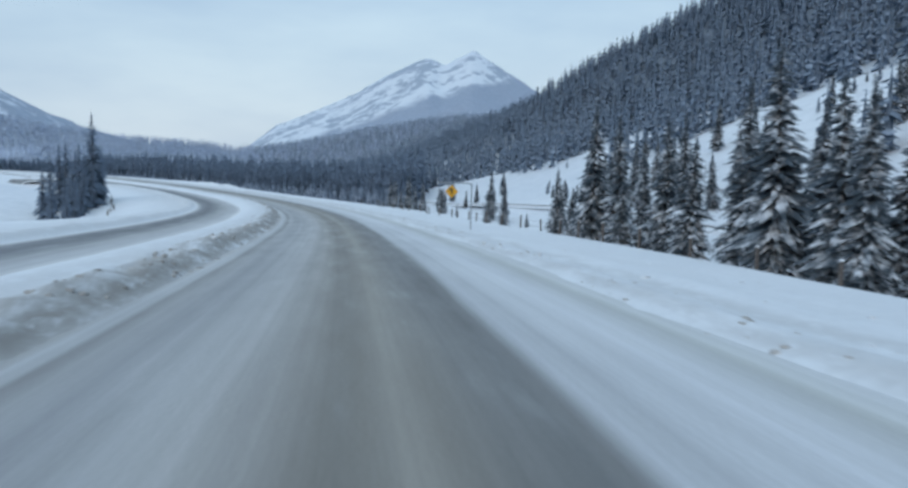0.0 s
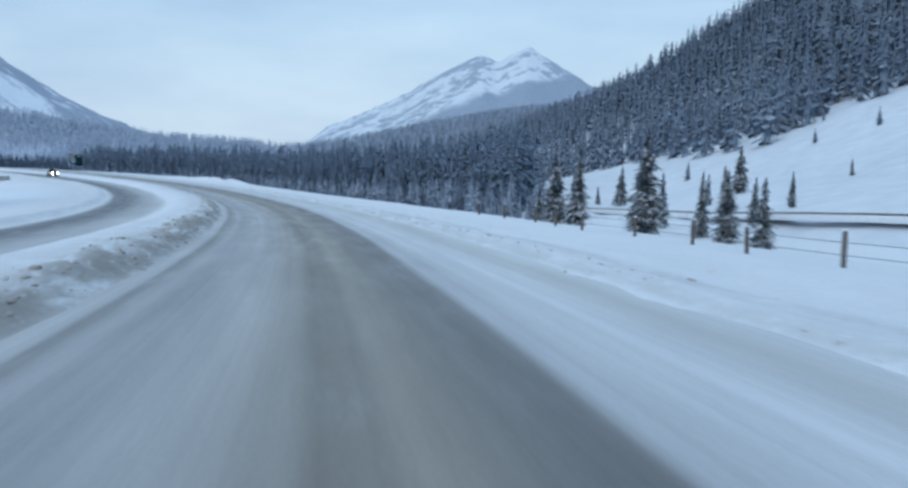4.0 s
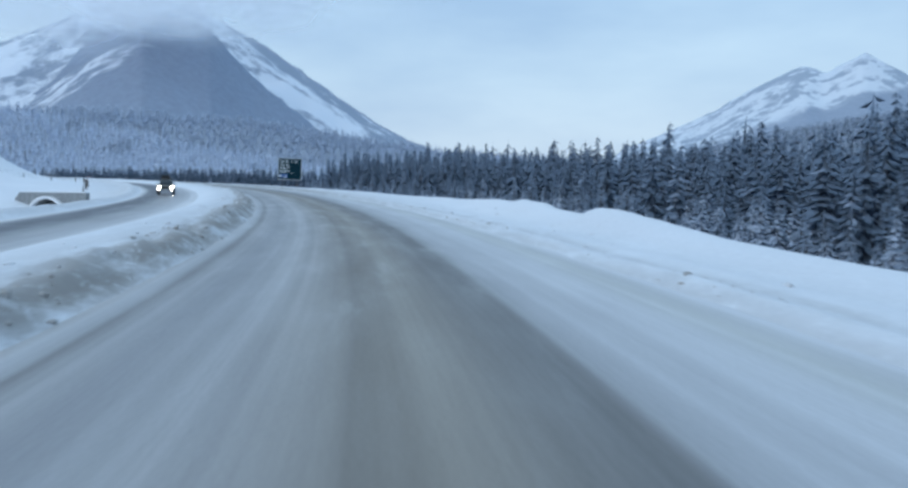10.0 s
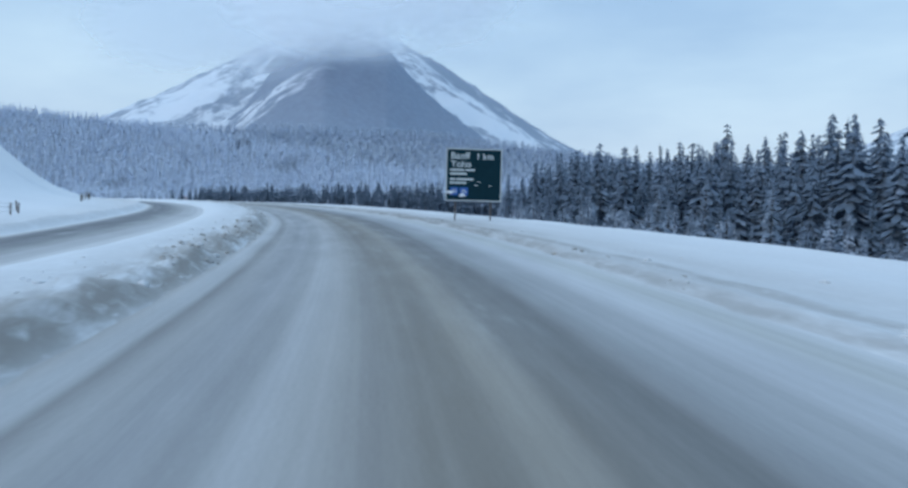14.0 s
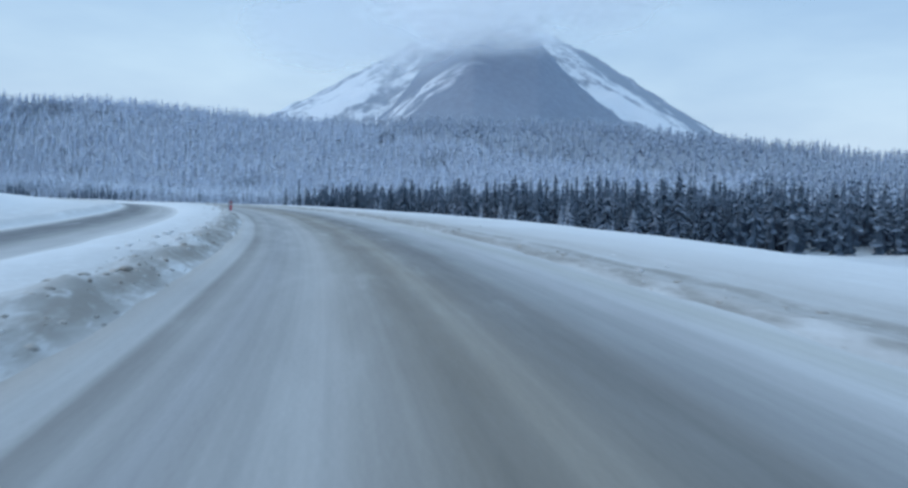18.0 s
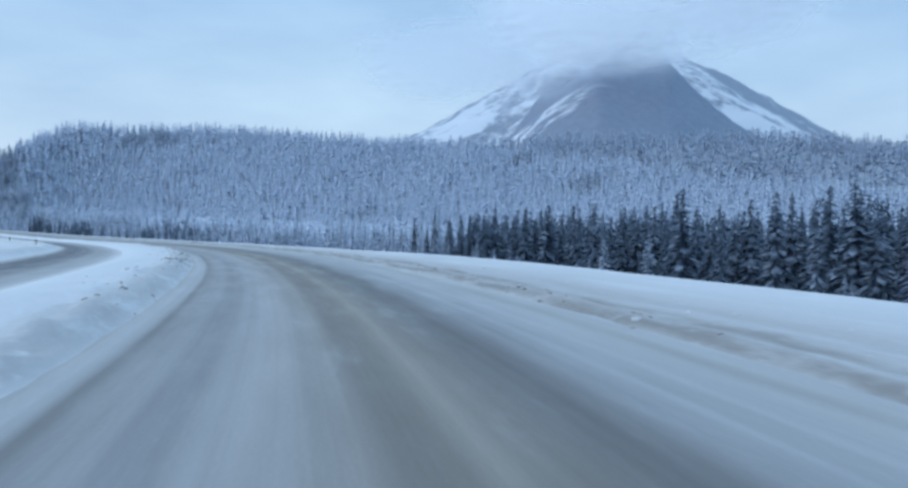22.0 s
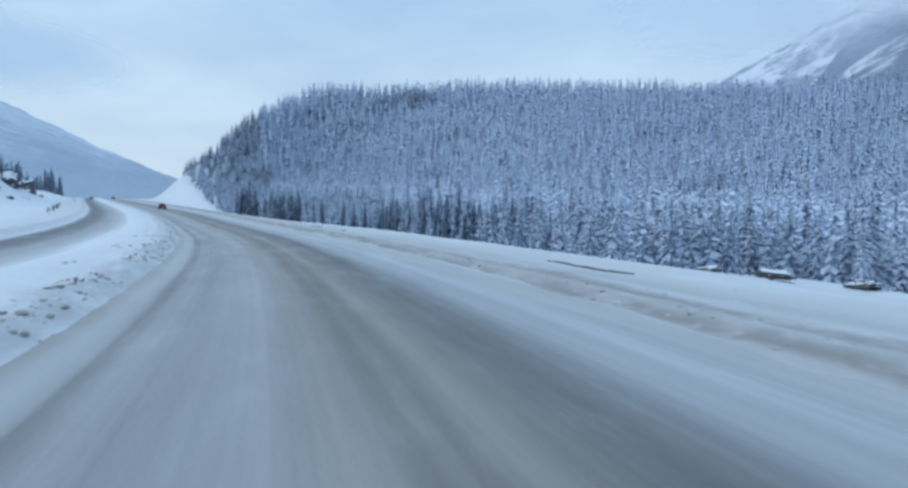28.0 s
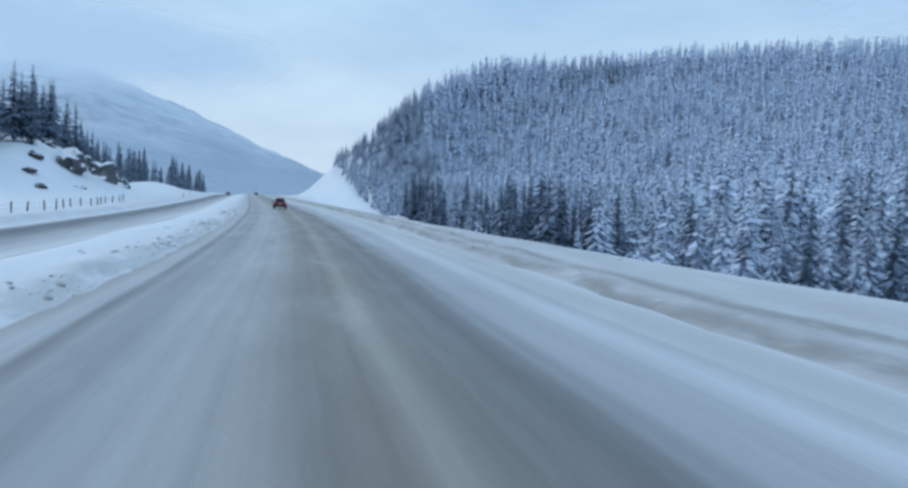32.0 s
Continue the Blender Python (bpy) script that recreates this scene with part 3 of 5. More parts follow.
def box_bm(size, loc=(0, 0, 0), bevel=0.0, rot=None):
    bm = bmesh.new()
    bmesh.ops.create_cube(bm, size=1.0)
    bmesh.ops.scale(bm, vec=size, verts=bm.verts)
    if bevel:
        bmesh.ops.bevel(bm, geom=bm.edges[:], offset=bevel, segments=2, affect="EDGES", profile=0.6)
    if rot:
        bmesh.ops.rotate(bm, cent=(0, 0, 0), matrix=Euler([radians(a) for a in rot]).to_matrix(), verts=bm.verts)
    bmesh.ops.translate(bm, vec=loc, verts=bm.verts)
    return bm


def cyl_bm(r1, r2, h, loc=(0, 0, 0), seg=10, rot=None):
    bm = bmesh.new()
    bmesh.ops.create_cone(bm, cap_ends=True, segments=seg, radius1=r1, radius2=r2, depth=h)
    if rot:
        bmesh.ops.rotate(bm, cent=(0, 0, 0), matrix=Euler([radians(a) for a in rot]).to_matrix(), verts=bm.verts)
    bmesh.ops.translate(bm, vec=loc, verts=bm.verts)
    return bm


def empty(name, m, label, category, group=""):
    ob = new(name)
    ob.empty_display_size = 0.2
    ob.matrix_world = m
    return tagged(ob, label, category, group)


def road_pose(s, u, dz=0.0, turn=0.0, use_land=True):
    """A pose on the ground that faces along the road (y ahead)."""
    X, Y, Z = at(s, u)
    z = float(land([X], [Y], np.array([float(s)]), np.array([float(u)]))[0]) if use_land else float(Z)
    return pose(float(X), float(Y), z + dz, 0, 0, math.degrees(float(np.interp(s, LS, LH))) + turn)


# ================= ground =================
def gax(lo, hi, a, b, step):
    mid = list(np.arange(a, b + 0.1, step))
    d, lowp, highp = step, [], []
    v = a
    while v > lo:
        d *= 1.22
        v -= d
        lowp.append(v)
    d, v = step, b
    while v < hi:
        d *= 1.22
        v += d
        highp.append(v)
    return np.array(lowp[::-1] + mid + highp)


gx, gy = gax(-5200, 4500, -1250, 720, 13.0), gax(-4500, 5400, -160, 1640, 13.0)
GX, GY = [a.ravel() for a in np.meshgrid(gx, gy, indexing="ij")]
gs, gu = along(GX, GY)
GZ = land(GX, GY, gs, gu)
inside = sstep(gu, -50, -38) * sstep(gu, 38, 26) * sstep(gs, -70, -50) * sstep(gs, 1410, 1380)
GZ = GZ - 2.2 * inside
# How far the ground's colour is shaded beneath each wood.
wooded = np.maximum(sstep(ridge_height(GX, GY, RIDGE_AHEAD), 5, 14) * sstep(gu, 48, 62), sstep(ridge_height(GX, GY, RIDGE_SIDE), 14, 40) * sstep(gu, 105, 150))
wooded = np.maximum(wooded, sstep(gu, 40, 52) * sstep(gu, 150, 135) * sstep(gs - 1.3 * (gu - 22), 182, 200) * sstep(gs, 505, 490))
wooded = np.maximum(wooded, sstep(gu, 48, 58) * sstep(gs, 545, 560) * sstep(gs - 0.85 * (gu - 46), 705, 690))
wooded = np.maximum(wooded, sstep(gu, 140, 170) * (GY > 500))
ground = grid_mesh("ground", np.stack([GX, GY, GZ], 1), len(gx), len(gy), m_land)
att = ground.data.attributes.new("wood_shade", "FLOAT", "POINT")
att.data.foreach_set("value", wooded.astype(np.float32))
# Denser woods get the deeper painted shade.
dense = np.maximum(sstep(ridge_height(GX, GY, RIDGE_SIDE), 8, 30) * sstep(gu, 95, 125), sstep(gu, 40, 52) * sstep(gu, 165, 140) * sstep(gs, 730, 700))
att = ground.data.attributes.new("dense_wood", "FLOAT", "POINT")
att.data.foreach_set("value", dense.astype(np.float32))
tagged(ground, "open snow-covered valley floor rising into wooded hills", kind="structure")

road = strip("road", np.linspace(-5.3, 7.5, 17), 2.5, lambda s, u: 0.02 + 0 * s, m_road,
             "two-lane highway with packed snow, slush and bare wheel tracks")
opposite = strip("road_opposite", np.linspace(-18.2, -10.2, 12), 2.5, lambda s, u: 0.02 + 0 * s, m_opp,
                 "opposite carriageway, dark wet wheel tracks in snow")


def median_relief(s, u):
    f = sstep(u, -4.6, -6.2)
    g = sstep(u, -11.1, -8.6)
    crest = np.interp(s, [560, 640, 760, 810], [0.55, 0.42, 0.36, 0.20]) + 0.20 * fbm(s / 23, s * 0, 2, 5)
    lumps = (fbm(s / 1.1, u / 0.7, 4, 11) * 0.34 + fbm(s / 2.6, u / 0.9, 2, 13) * 0.16) * sstep(u, -8.2, -6.0) * np.interp(s, [560, 700], [1.0, 0.7]) + fbm(s / 5.0, u / 2.5, 3, 12) * 0.10
    return -0.10 + (crest + lumps) * f * g + 0.12 * f * g


median = strip("median_snow_bank", np.concatenate([[-11.3, -10.9, -10.5, -10, -9.3, -8.6, -7.9, -7.3], np.arange(-6.9, -4.3, 0.22)]), 0.8, median_relief, m_median,
               "ploughed snow bank on the median, dirty and clodded along the road edge")


# Height of the broken berm along the drop, with its blocks.
BERM_S = [255, 268, 277, 284, 288.7, 289.6, 297.6, 299.0, 306, 318, 330, 345, 362]
BERM_Z = [0.02, 0.25, 0.36, 0.95, 1.08, 0.62, 0.80, 1.20, 1.05, 0.78, 0.50, 0.30, 0.05]


def right_relief(s, u):
    ridge = np.exp(-((u - 7.9 - 0.5 * fbm(s / 40, s * 0, 2, 4)) / 0.55) ** 2) * (0.22 + 0.13 * fbm(s / 3, u, 3, 8))
    ridge2 = np.exp(-((u - 9.6 - 0.8 * fbm(s / 33, s * 0, 2, 14)) / 0.5) ** 2) * (0.10 + 0.10 * fbm(s / 4, u, 3, 18))
    high = np.interp(s, BERM_S, BERM_Z)
    edge = brow(s) + 0.5 * fbm(s / 14, s * 0, 3, 6)
    berm = np.exp(-((u - edge + 1.5) / 1.7) ** 2) * (0.06 + high * (1 + 0.22 * fbm(s / 4, s * 0, 3, 7)))
    soft = fbm(s / 9, u / 3.5, 3, 21) * 0.09
    sink = -1.8 * sstep(u, 33, 39)
    lip = 0.9 * fbm(s / 5.0, s * 0, 3, 44) + 0.25 * fbm(s / 0.9, u, 2, 45)
    return -0.10 + sstep(u + lip, 6.6, 7.6) * 0.14 + ridge + ridge2 + berm + soft * sstep(u, 7, 9) + sink


right = strip("shoulder_snow", np.concatenate([np.arange(5.7, 25.0, 0.38), np.arange(26, 40, 2.0)]), 1.25, right_relief, m_right,
              "snow-covered road shoulder with ploughed ridges and a drop to the trees")


def left_relief(s, u):
    bank = np.exp(-((u + 19.2) / 1.1) ** 2) * (0.45 + 0.2 * fbm(s / 6, u, 3, 31))
    return -0.10 + 0.2 * sstep(u, -17.8, -18.8) + bank + fbm(s / 11, u / 5, 3, 33) * 0.2 * sstep(u, -18, -21) - 1.8 * sstep(u, -44, -51)


left = strip("verge_snow", np.concatenate([np.arange(-52, -26, 2.0), np.arange(-25.5, -17.3, 0.45)]), 1.6, left_relief, m_left,
             "deep smooth snow on the far verge")

# ================= mountains =================


def massif(name, ridge, reach, mat, label, view, rough=60.0, seed=0, back=0.35, foot=-10.0, power=1.15, n=150, m=56):
    """A mountain from its crest line (x, y, z), sloping towards the view point and down behind."""
    R = np.asarray(ridge, float)
    d = np.concatenate([[0], np.cumsum(np.hypot(*np.diff(R[:, :2], axis=0).T))])
    q = np.linspace(0, d[-1], n)
    cx, cy, cz = [np.interp(q, d, R[:, i]) for i in range(3)]
    vx, vy = view[0] - cx, view[1] - cy
    ln = np.hypot(vx, vy)
    vx, vy = vx / ln, vy / ln
    t = np.concatenate([np.linspace(1, 0, m), np.linspace(0, -back, 10)[1:]])
    X = cx[:, None] + vx[:, None] * t * reach
    Y = cy[:, None] + vy[:, None] * t * reach
    drop = np.clip(1 - np.abs(t), 0, 1) ** power
    Z = foot + (cz[:, None] - foot) * np.where(t >= 0, drop, 1 - np.abs(t) * 1.2)
    w = np.abs(t)
    amp = np.clip(w * 5, 0.12, 1) * np.clip((1 - w) * 4, 0.1, 1)
    spur = 1 - np.abs(fbm(X / 420, Y / 420, 4, seed)) * 2
    fine_r = fbm(X / 70, Y / 70, 4, seed + 5)
    Z = Z + amp * (spur * rough * 0.8 + fine_r * rough * 0.35) + fbm(X / 45, Y / 45, 3, seed + 8) * 10 * (w < 0.12)
    ob = grid_mesh(name, np.stack([X, Y, Z], 2).reshape(-1, 3), n, len(t), mat)
    return tagged(ob, label, "mountain")


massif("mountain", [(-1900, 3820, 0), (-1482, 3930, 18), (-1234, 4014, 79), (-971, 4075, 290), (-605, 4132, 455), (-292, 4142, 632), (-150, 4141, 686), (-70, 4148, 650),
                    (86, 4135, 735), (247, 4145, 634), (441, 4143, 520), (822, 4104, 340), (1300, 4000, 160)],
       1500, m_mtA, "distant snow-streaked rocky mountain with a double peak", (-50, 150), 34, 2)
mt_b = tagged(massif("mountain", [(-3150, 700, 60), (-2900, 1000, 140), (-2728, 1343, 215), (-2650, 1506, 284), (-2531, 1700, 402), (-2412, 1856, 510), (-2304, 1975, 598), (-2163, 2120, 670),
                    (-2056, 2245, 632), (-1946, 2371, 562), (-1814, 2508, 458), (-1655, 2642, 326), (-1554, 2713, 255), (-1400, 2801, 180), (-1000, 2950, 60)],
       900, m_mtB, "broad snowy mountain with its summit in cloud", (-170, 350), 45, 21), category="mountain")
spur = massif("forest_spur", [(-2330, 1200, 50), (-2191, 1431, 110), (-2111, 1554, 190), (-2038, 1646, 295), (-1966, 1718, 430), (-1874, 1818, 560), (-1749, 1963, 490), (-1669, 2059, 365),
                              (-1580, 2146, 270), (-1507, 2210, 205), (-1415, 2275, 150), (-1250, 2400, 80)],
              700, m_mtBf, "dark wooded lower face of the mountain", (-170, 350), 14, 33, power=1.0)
spur.parent = mt_b
del spur["category"]
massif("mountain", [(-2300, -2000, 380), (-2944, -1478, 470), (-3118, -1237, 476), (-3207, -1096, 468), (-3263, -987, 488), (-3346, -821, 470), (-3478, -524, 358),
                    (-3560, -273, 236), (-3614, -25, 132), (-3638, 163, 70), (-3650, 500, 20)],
       1500, m_mtL, "pale rounded mountain with thin forest, haze mixed into its colours", (-550, 435), 16, 41, power=1.0)
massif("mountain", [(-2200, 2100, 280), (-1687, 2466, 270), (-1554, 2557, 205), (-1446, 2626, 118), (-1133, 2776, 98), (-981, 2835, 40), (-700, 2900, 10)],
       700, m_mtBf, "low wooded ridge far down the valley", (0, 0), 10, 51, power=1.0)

# ---- cloud on the summit: a sheet of thin vapour, denser in the middle ----


def cloud(name, centre, facing, width, height, seed, dens):
    k = Mat("cloud_vapour", 1.0)
    k.m.blend_method = "BLEND"
    co = k.n("ShaderNodeTexCoord").outputs["Object"]
    sp = k.n("ShaderNodeSeparateXYZ")
    k.l(co, sp.inputs[0])
    rx = k.math("DIVIDE", sp.outputs["X"], width / 2)
    rz = k.math("DIVIDE", sp.outputs["Z"], height / 2)
    rr = k.math("SQRT", k.math("ADD", k.math("MULTIPLY", rx, rx), k.math("MULTIPLY", rz, rz)))
    nz = k.noise(scaled(k, co, (1, 1, 1.5)), 4.2 / width, 3.0, 0.5, 0.3)
    v = k.math("SUBTRACT", k.math("ADD", 1.2, k.math("MULTIPLY", k.math("SUBTRACT", nz, 0.5), 1.7)), rr)
    al = k.math("MULTIPLY", k.math("MULTIPLY", k.span(v, 0.0, 0.75), k.span(rr, 0.99, 0.55)), dens)
    dif = k.n("ShaderNodeBsdfDiffuse")
    dif.inputs["Color"].default_value = (0.90, 0.94, 0.98, 1)
    tl = k.n("ShaderNodeBsdfTranslucent")
    tl.inputs["Color"].default_value = (0.95, 0.96, 0.98, 1)
    mx = k.n("ShaderNodeMixShader", Fac=0.3)
    k.l(dif.outputs[0], mx.inputs[1])
    k.l(tl.outputs[0], mx.inputs[2])
    tr = k.n("ShaderNodeBsdfTransparent")
    ms = k.n("ShaderNodeMixShader")
    k.l(al, ms.inputs[0])
    k.l(tr.outputs[0], ms.inputs[1])
    k.l(mx.outputs[0], ms.inputs[2])
    out = k.t.nodes["Material Output"]
    k.l(ms.outputs[0], out.inputs["Surface"])
    n = 25
    rad, ang = [a.ravel() for a in np.meshgrid(np.linspace(0.001, 1, n), np.linspace(0, 2 * math.pi, 49), indexing="ij")]
    uu, vv = rad * np.cos(ang), rad * np.sin(ang)
    V = np.stack([uu * width / 2, rad ** 2 * height * 0.10 + vv * height * 0.62, vv * height / 2], 1)
    ob = grid_mesh(name, V, n, 49, k.m)
    ob.visible_shadow = False
    yaw = math.degrees(math.atan2(-(facing[0] - centre[0]), facing[1] - centre[1])) + 180
    ob.matrix_world = pose(*centre, 0, 0, yaw)
    return tagged(ob, "soft grey cloud wrapped round the mountain top", "cloud")


cloud("cloud", (-1600, 1700, 600), (-200, 360), 1050, 600, 3, 0.9)
cloud("cloud", (-1680, 1660, 490), (-200, 360), 480, 260, 8, 0.75)
cloud("cloud", (-2480, -760, 455), (-600, 420), 2100, 460, 17, 0.85)
cloud("cloud", (-1440, 1740, 700), (-200, 360), 1500, 760, 12, 0.4)
cloud("cloud", (-1900, 1420, 470), (-200, 360), 800, 420, 15, 0.55)

# ================= trees =================


def conifer_crown(h, seed, whorls=15, per=9, fingers=3, spread=0.24, droop=0.42):
    """Branches of a spruce as thin drooping wedges, needle fingers with thickness, on whorls."""
    rg = random.Random(seed)
    V, Fc = [], []
    lo = 0.06 * h
    for w in range(whorls):
        f = w / (whorls - 1)
        z0 = lo + (h * 0.97 - lo) * f ** 0.92
        ln = h * spread * (1 - f) ** 0.8 * rg.uniform(0.85, 1.12) + 0.012 * h
        if f < 0.15:
            ln *= 0.75 + f * 1.6
        n = max(4, int(per * (1 - 0.45 * f)))
        a0 = rg.uniform(0, 6.3)
        for b in range(n):
            a = a0 + 6.283 * b / n + rg.uniform(-0.3, 0.3)
            lb = ln * rg.uniform(0.42, 1.22)
            dr = droop * rg.uniform(0.6, 1.3) * (1 - 0.75 * f)
            for k in range(fingers):
                da = (k - (fingers - 1) / 2) * 0.9 / fingers + rg.uniform(-0.08, 0.08)
                lf = lb * (1.0 if k == fingers // 2 else rg.uniform(0.62, 0.85))
                ca, sa = math.cos(a + da), math.sin(a + da)
                px, py = -sa, ca
                wd = lf * rg.uniform(0.25, 0.45) / fingers + 0.02
                th = 0.04 + 0.03 * lf
                zz = z0 + rg.uniform(-0.03, 0.03) * h * 0.9
                zm, zt = zz - dr * lf * 0.32, zz - dr * lf * rg.uniform(0.85, 1.1)
                i = len(V)
                V += [(0, 0, zz + 0.04), (ca * lf * .55 + px * wd, sa * lf * .55 + py * wd, zm - th), (ca * lf * .55 - px * wd, sa * lf * .55 - py * wd, zm - th),
                      (ca * lf * .55, sa * lf * .55, zm + th), (ca * lf, sa * lf, zt)]
                Fc += [(i, i + 1, i + 3), (i, i + 3, i + 2), (i + 3, i + 1, i + 4), (i + 3, i + 4, i + 2)]
    # leader
    i = len(V)
    V += [(0.03, 0, h * 0.93), (-0.02, 0.03, h * 0.93), (-0.02, -0.03, h * 0.93), (0, 0, h * 1.02)]
    Fc += [(i, i + 1, i + 3), (i + 1, i + 2, i + 3), (i + 2, i, i + 3)]
    return np.array(V), np.array(Fc)


CROWNS, TRUNKS = {}, {}


def conifer_mesh(key, h, seed, mat, **kw):
    V, Fc = conifer_crown(h, seed, **kw)
    CROWNS[key] = tri_mesh("crown", V, Fc, [mat])
    bm = cyl_bm(0.016 * h + 0.02, 0.01, h * 0.95, (0, 0, h * 0.475 - 0.15), 7)
    me = bpy.data.meshes.new("trunk")
    bm.to_mesh(me)
    bm.free()
    me.materials.append(m_bark)
    TRUNKS[key] = me


KINDS = ["spruce_a", "spruce_b", "spruce_c", "spruce_d", "spruce_e"]
for i, k in enumerate(KINDS):
    conifer_mesh(k, 10.0, 100 + i, m_needle, whorls=33 + i % 3, per=9, fingers=4, spread=(0.205, 0.225, 0.19, 0.24, 0.165)[i], droop=(0.42, 0.5, 0.55, 0.38, 0.6)[i])
for i, k in enumerate(("sapling_a", "sapling_b")):
    conifer_mesh(k, 4.0, 200 + i, m_needle_s, whorls=15, per=7, fingers=3, spread=0.24, droop=0.35)
FAR_KINDS = ["slender_a", "slender_b", "slender_c"]
for i, k in enumerate(FAR_KINDS):
    conifer_mesh(k, 10.0, 140 + i, m_needle_v, whorls=22, per=8, fingers=2, spread=(0.20, 0.18, 0.23)[i], droop=(0.55, 0.6, 0.45)[i])
CLUMP_KINDS = ["tall_a", "tall_b"]
for i, k in enumerate(CLUMP_KINDS):
    conifer_mesh(k, 10.0, 150 + i, m_needle_v, whorls=26, per=8, spread=(0.17, 0.20)[i], droop=(0.6, 0.55)[i])
rt = random.Random(7)


def tree(s, u, h, kind, label, group, sink=0.1):
    X, Y, _ = at(s, u)
    z = float(land([X], [Y])[0]) - sink
    base = 4.0 if kind.startswith("sapling") else 10.0
    top = empty("conifer", pose(float(X), float(Y), z, rt.uniform(-2, 2), rt.uniform(-2, 2), rt.uniform(0, 360)), label, "tree", group)
    k = h / base
    top.scale = (k * rt.uniform(0.9, 1.1), k * rt.uniform(0.9, 1.1), k)
    for nm, me in (("trunk", TRUNKS[kind]), ("crown", CROWNS[kind])):
        new(nm, me).parent = top
    return top


L_NEAR = "snow-laden spruce with drooping branches beside the shoulder"
for s, u, h in ((52, 18.5, 10.3), (41, 20, 9.2), (37.5, 18.6, 7.0), (33, 19, 9.8), (29.5, 18.5, 10.5), (26, 19, 9.0), (23, 21, 9.5), (19.5, 19.5, 8.5), (16, 21, 9.6),
                (58, 21, 7.4), (47, 23, 8.5), (55, 24, 9), (61, 18.8, 6.0), (44, 26, 10), (35, 24, 9.5), (31, 26, 10), (27, 24.5, 10.5), (21, 26, 10), (13, 24, 10), (9, 22, 9), (39, 28, 9.5),
                (50, 29, 9.0), (54, 20.5, 7.5), (49.5, 19.5, 9.6), (44, 20.5, 9.4), (39.5, 23.5, 10), (36, 21.5, 8.8), (31.5, 21.8, 10), (28, 21.4, 9), (24.5, 18.8, 8.5), (57, 27, 9), (52, 26, 10), (60, 23.5, 8), (18, 30, 10), (24, 31, 11), (30, 33, 10.5), (37, 33, 10), (43, 34, 9.5), (50, 36, 10), (56, 33, 8.5), (27, 38, 11), (34, 39, 10), (41, 40, 10), (48, 42, 9), (14, 34, 10), (20, 38, 11), (65, 24, 5.0), (46, 18.2, 4.5), (63, 28, 7)):
    tree(s, u, h, rt.choice(KINDS), L_NEAR, "spruces by the road")
for s, u, h in ((117, 29, 8.2), (111, 29.3, 5.6), (101, 29.3, 2.3), (97.5, 33, 6.1), (96, 34, 3.3), (84, 30.7, 9.5), (87, 30.2, 6.2), (88.5, 37.5, 10.5), (80, 17.6, 2.6), (82.5, 17.9, 1.8),
                (104.6, 20, 2.0), (112, 47, 8.8), (114.5, 46.3, 7.2), (106.7, 45.5, 7.0), (104, 47.5, 8.0), (100, 46.6, 8.5), (120, 43.5, 4.0), (124.5, 48, 3.2), (132, 49.7, 3.0), (121.8, 49, 6.0),
                (146, 29.6, 5.4), (150.6, 30.7, 5.3), (152.6, 37, 4.0), (159, 46.5, 3.5), (167.6, 46, 4.8), (106, 27.5, 6.0), (161, 34, 5.2), (182, 60.8, 6.6), (197, 53.5, 6.3), (206, 56, 3.2), (75, 36, 8.5), (70, 34, 9.0),
                (91, 52, 8.0), (84, 56, 9.0), (97, 60, 7.5), (78, 50, 9.0), (109, 58, 6.5)):
    tree(s, u, h, rt.choice(KINDS[:4]), "snowy spruce standing alone on a white slope", "spruces on the clearing")
for s, u, h in ((143, 21.5, 7.0), (147, 24, 6.0), (152, 21, 6.2), (158, 22, 6.4), (161, 25, 5.5), (155, 28, 7.5), (139, 27, 5.0), (166, 24, 4.0)):
    tree(s, u, h, rt.choice(KINDS[:4]), "bushy snowy spruce behind the fence", "spruces on the clearing")
for i in range(46):
    s, u = rt.uniform(52, 128), rt.uniform(50, 98)
    tree(s, u, rt.uniform(4.5, 10), rt.choice(KINDS), "snow-dusted spruce high on the white slope", "spruces on the clearing")
for i in range(44):
    s = rt.uniform(55, 215)
    u = rt.uniform(46, 108)
    if s > 176 + (u - 22) * 1.2:
        continue
    tree(s, u, rt.uniform(1.2, 4.6), rt.choice(KINDS[:4] + ["sapling_a", "sapling_b"]), "small snowy spruce scattered on the open slope", "spruces on the clearing")
# leafless saplings on the clearing


def bare_tree(h, seed):
    """Thin upright twigs round a stem, as two meshes."""
    rg = random.Random(seed)
    stem, twigs = cyl_bm(0.035, 0.012, h, (0, 0, h / 2 - 0.1), 6), bmesh.new()
    for i in range(26):
        z = h * rg.uniform(0.22, 0.95)
        ln = (h - z) * rg.uniform(0.35, 0.6) + 0.25
        d = Vector((rg.uniform(-1, 1), rg.uniform(-1, 1), rg.uniform(1.1, 2.2))).normalized()
        m = Matrix.Translation(Vector((0, 0, z)) + d * ln / 2) @ d.to_track_quat("Z", "Y").to_matrix().to_4x4()
        bmesh.ops.create_cone(twigs, cap_ends=False, segments=4, radius1=0.014, radius2=0.005, depth=ln, matrix=m)
    return stem, twigs


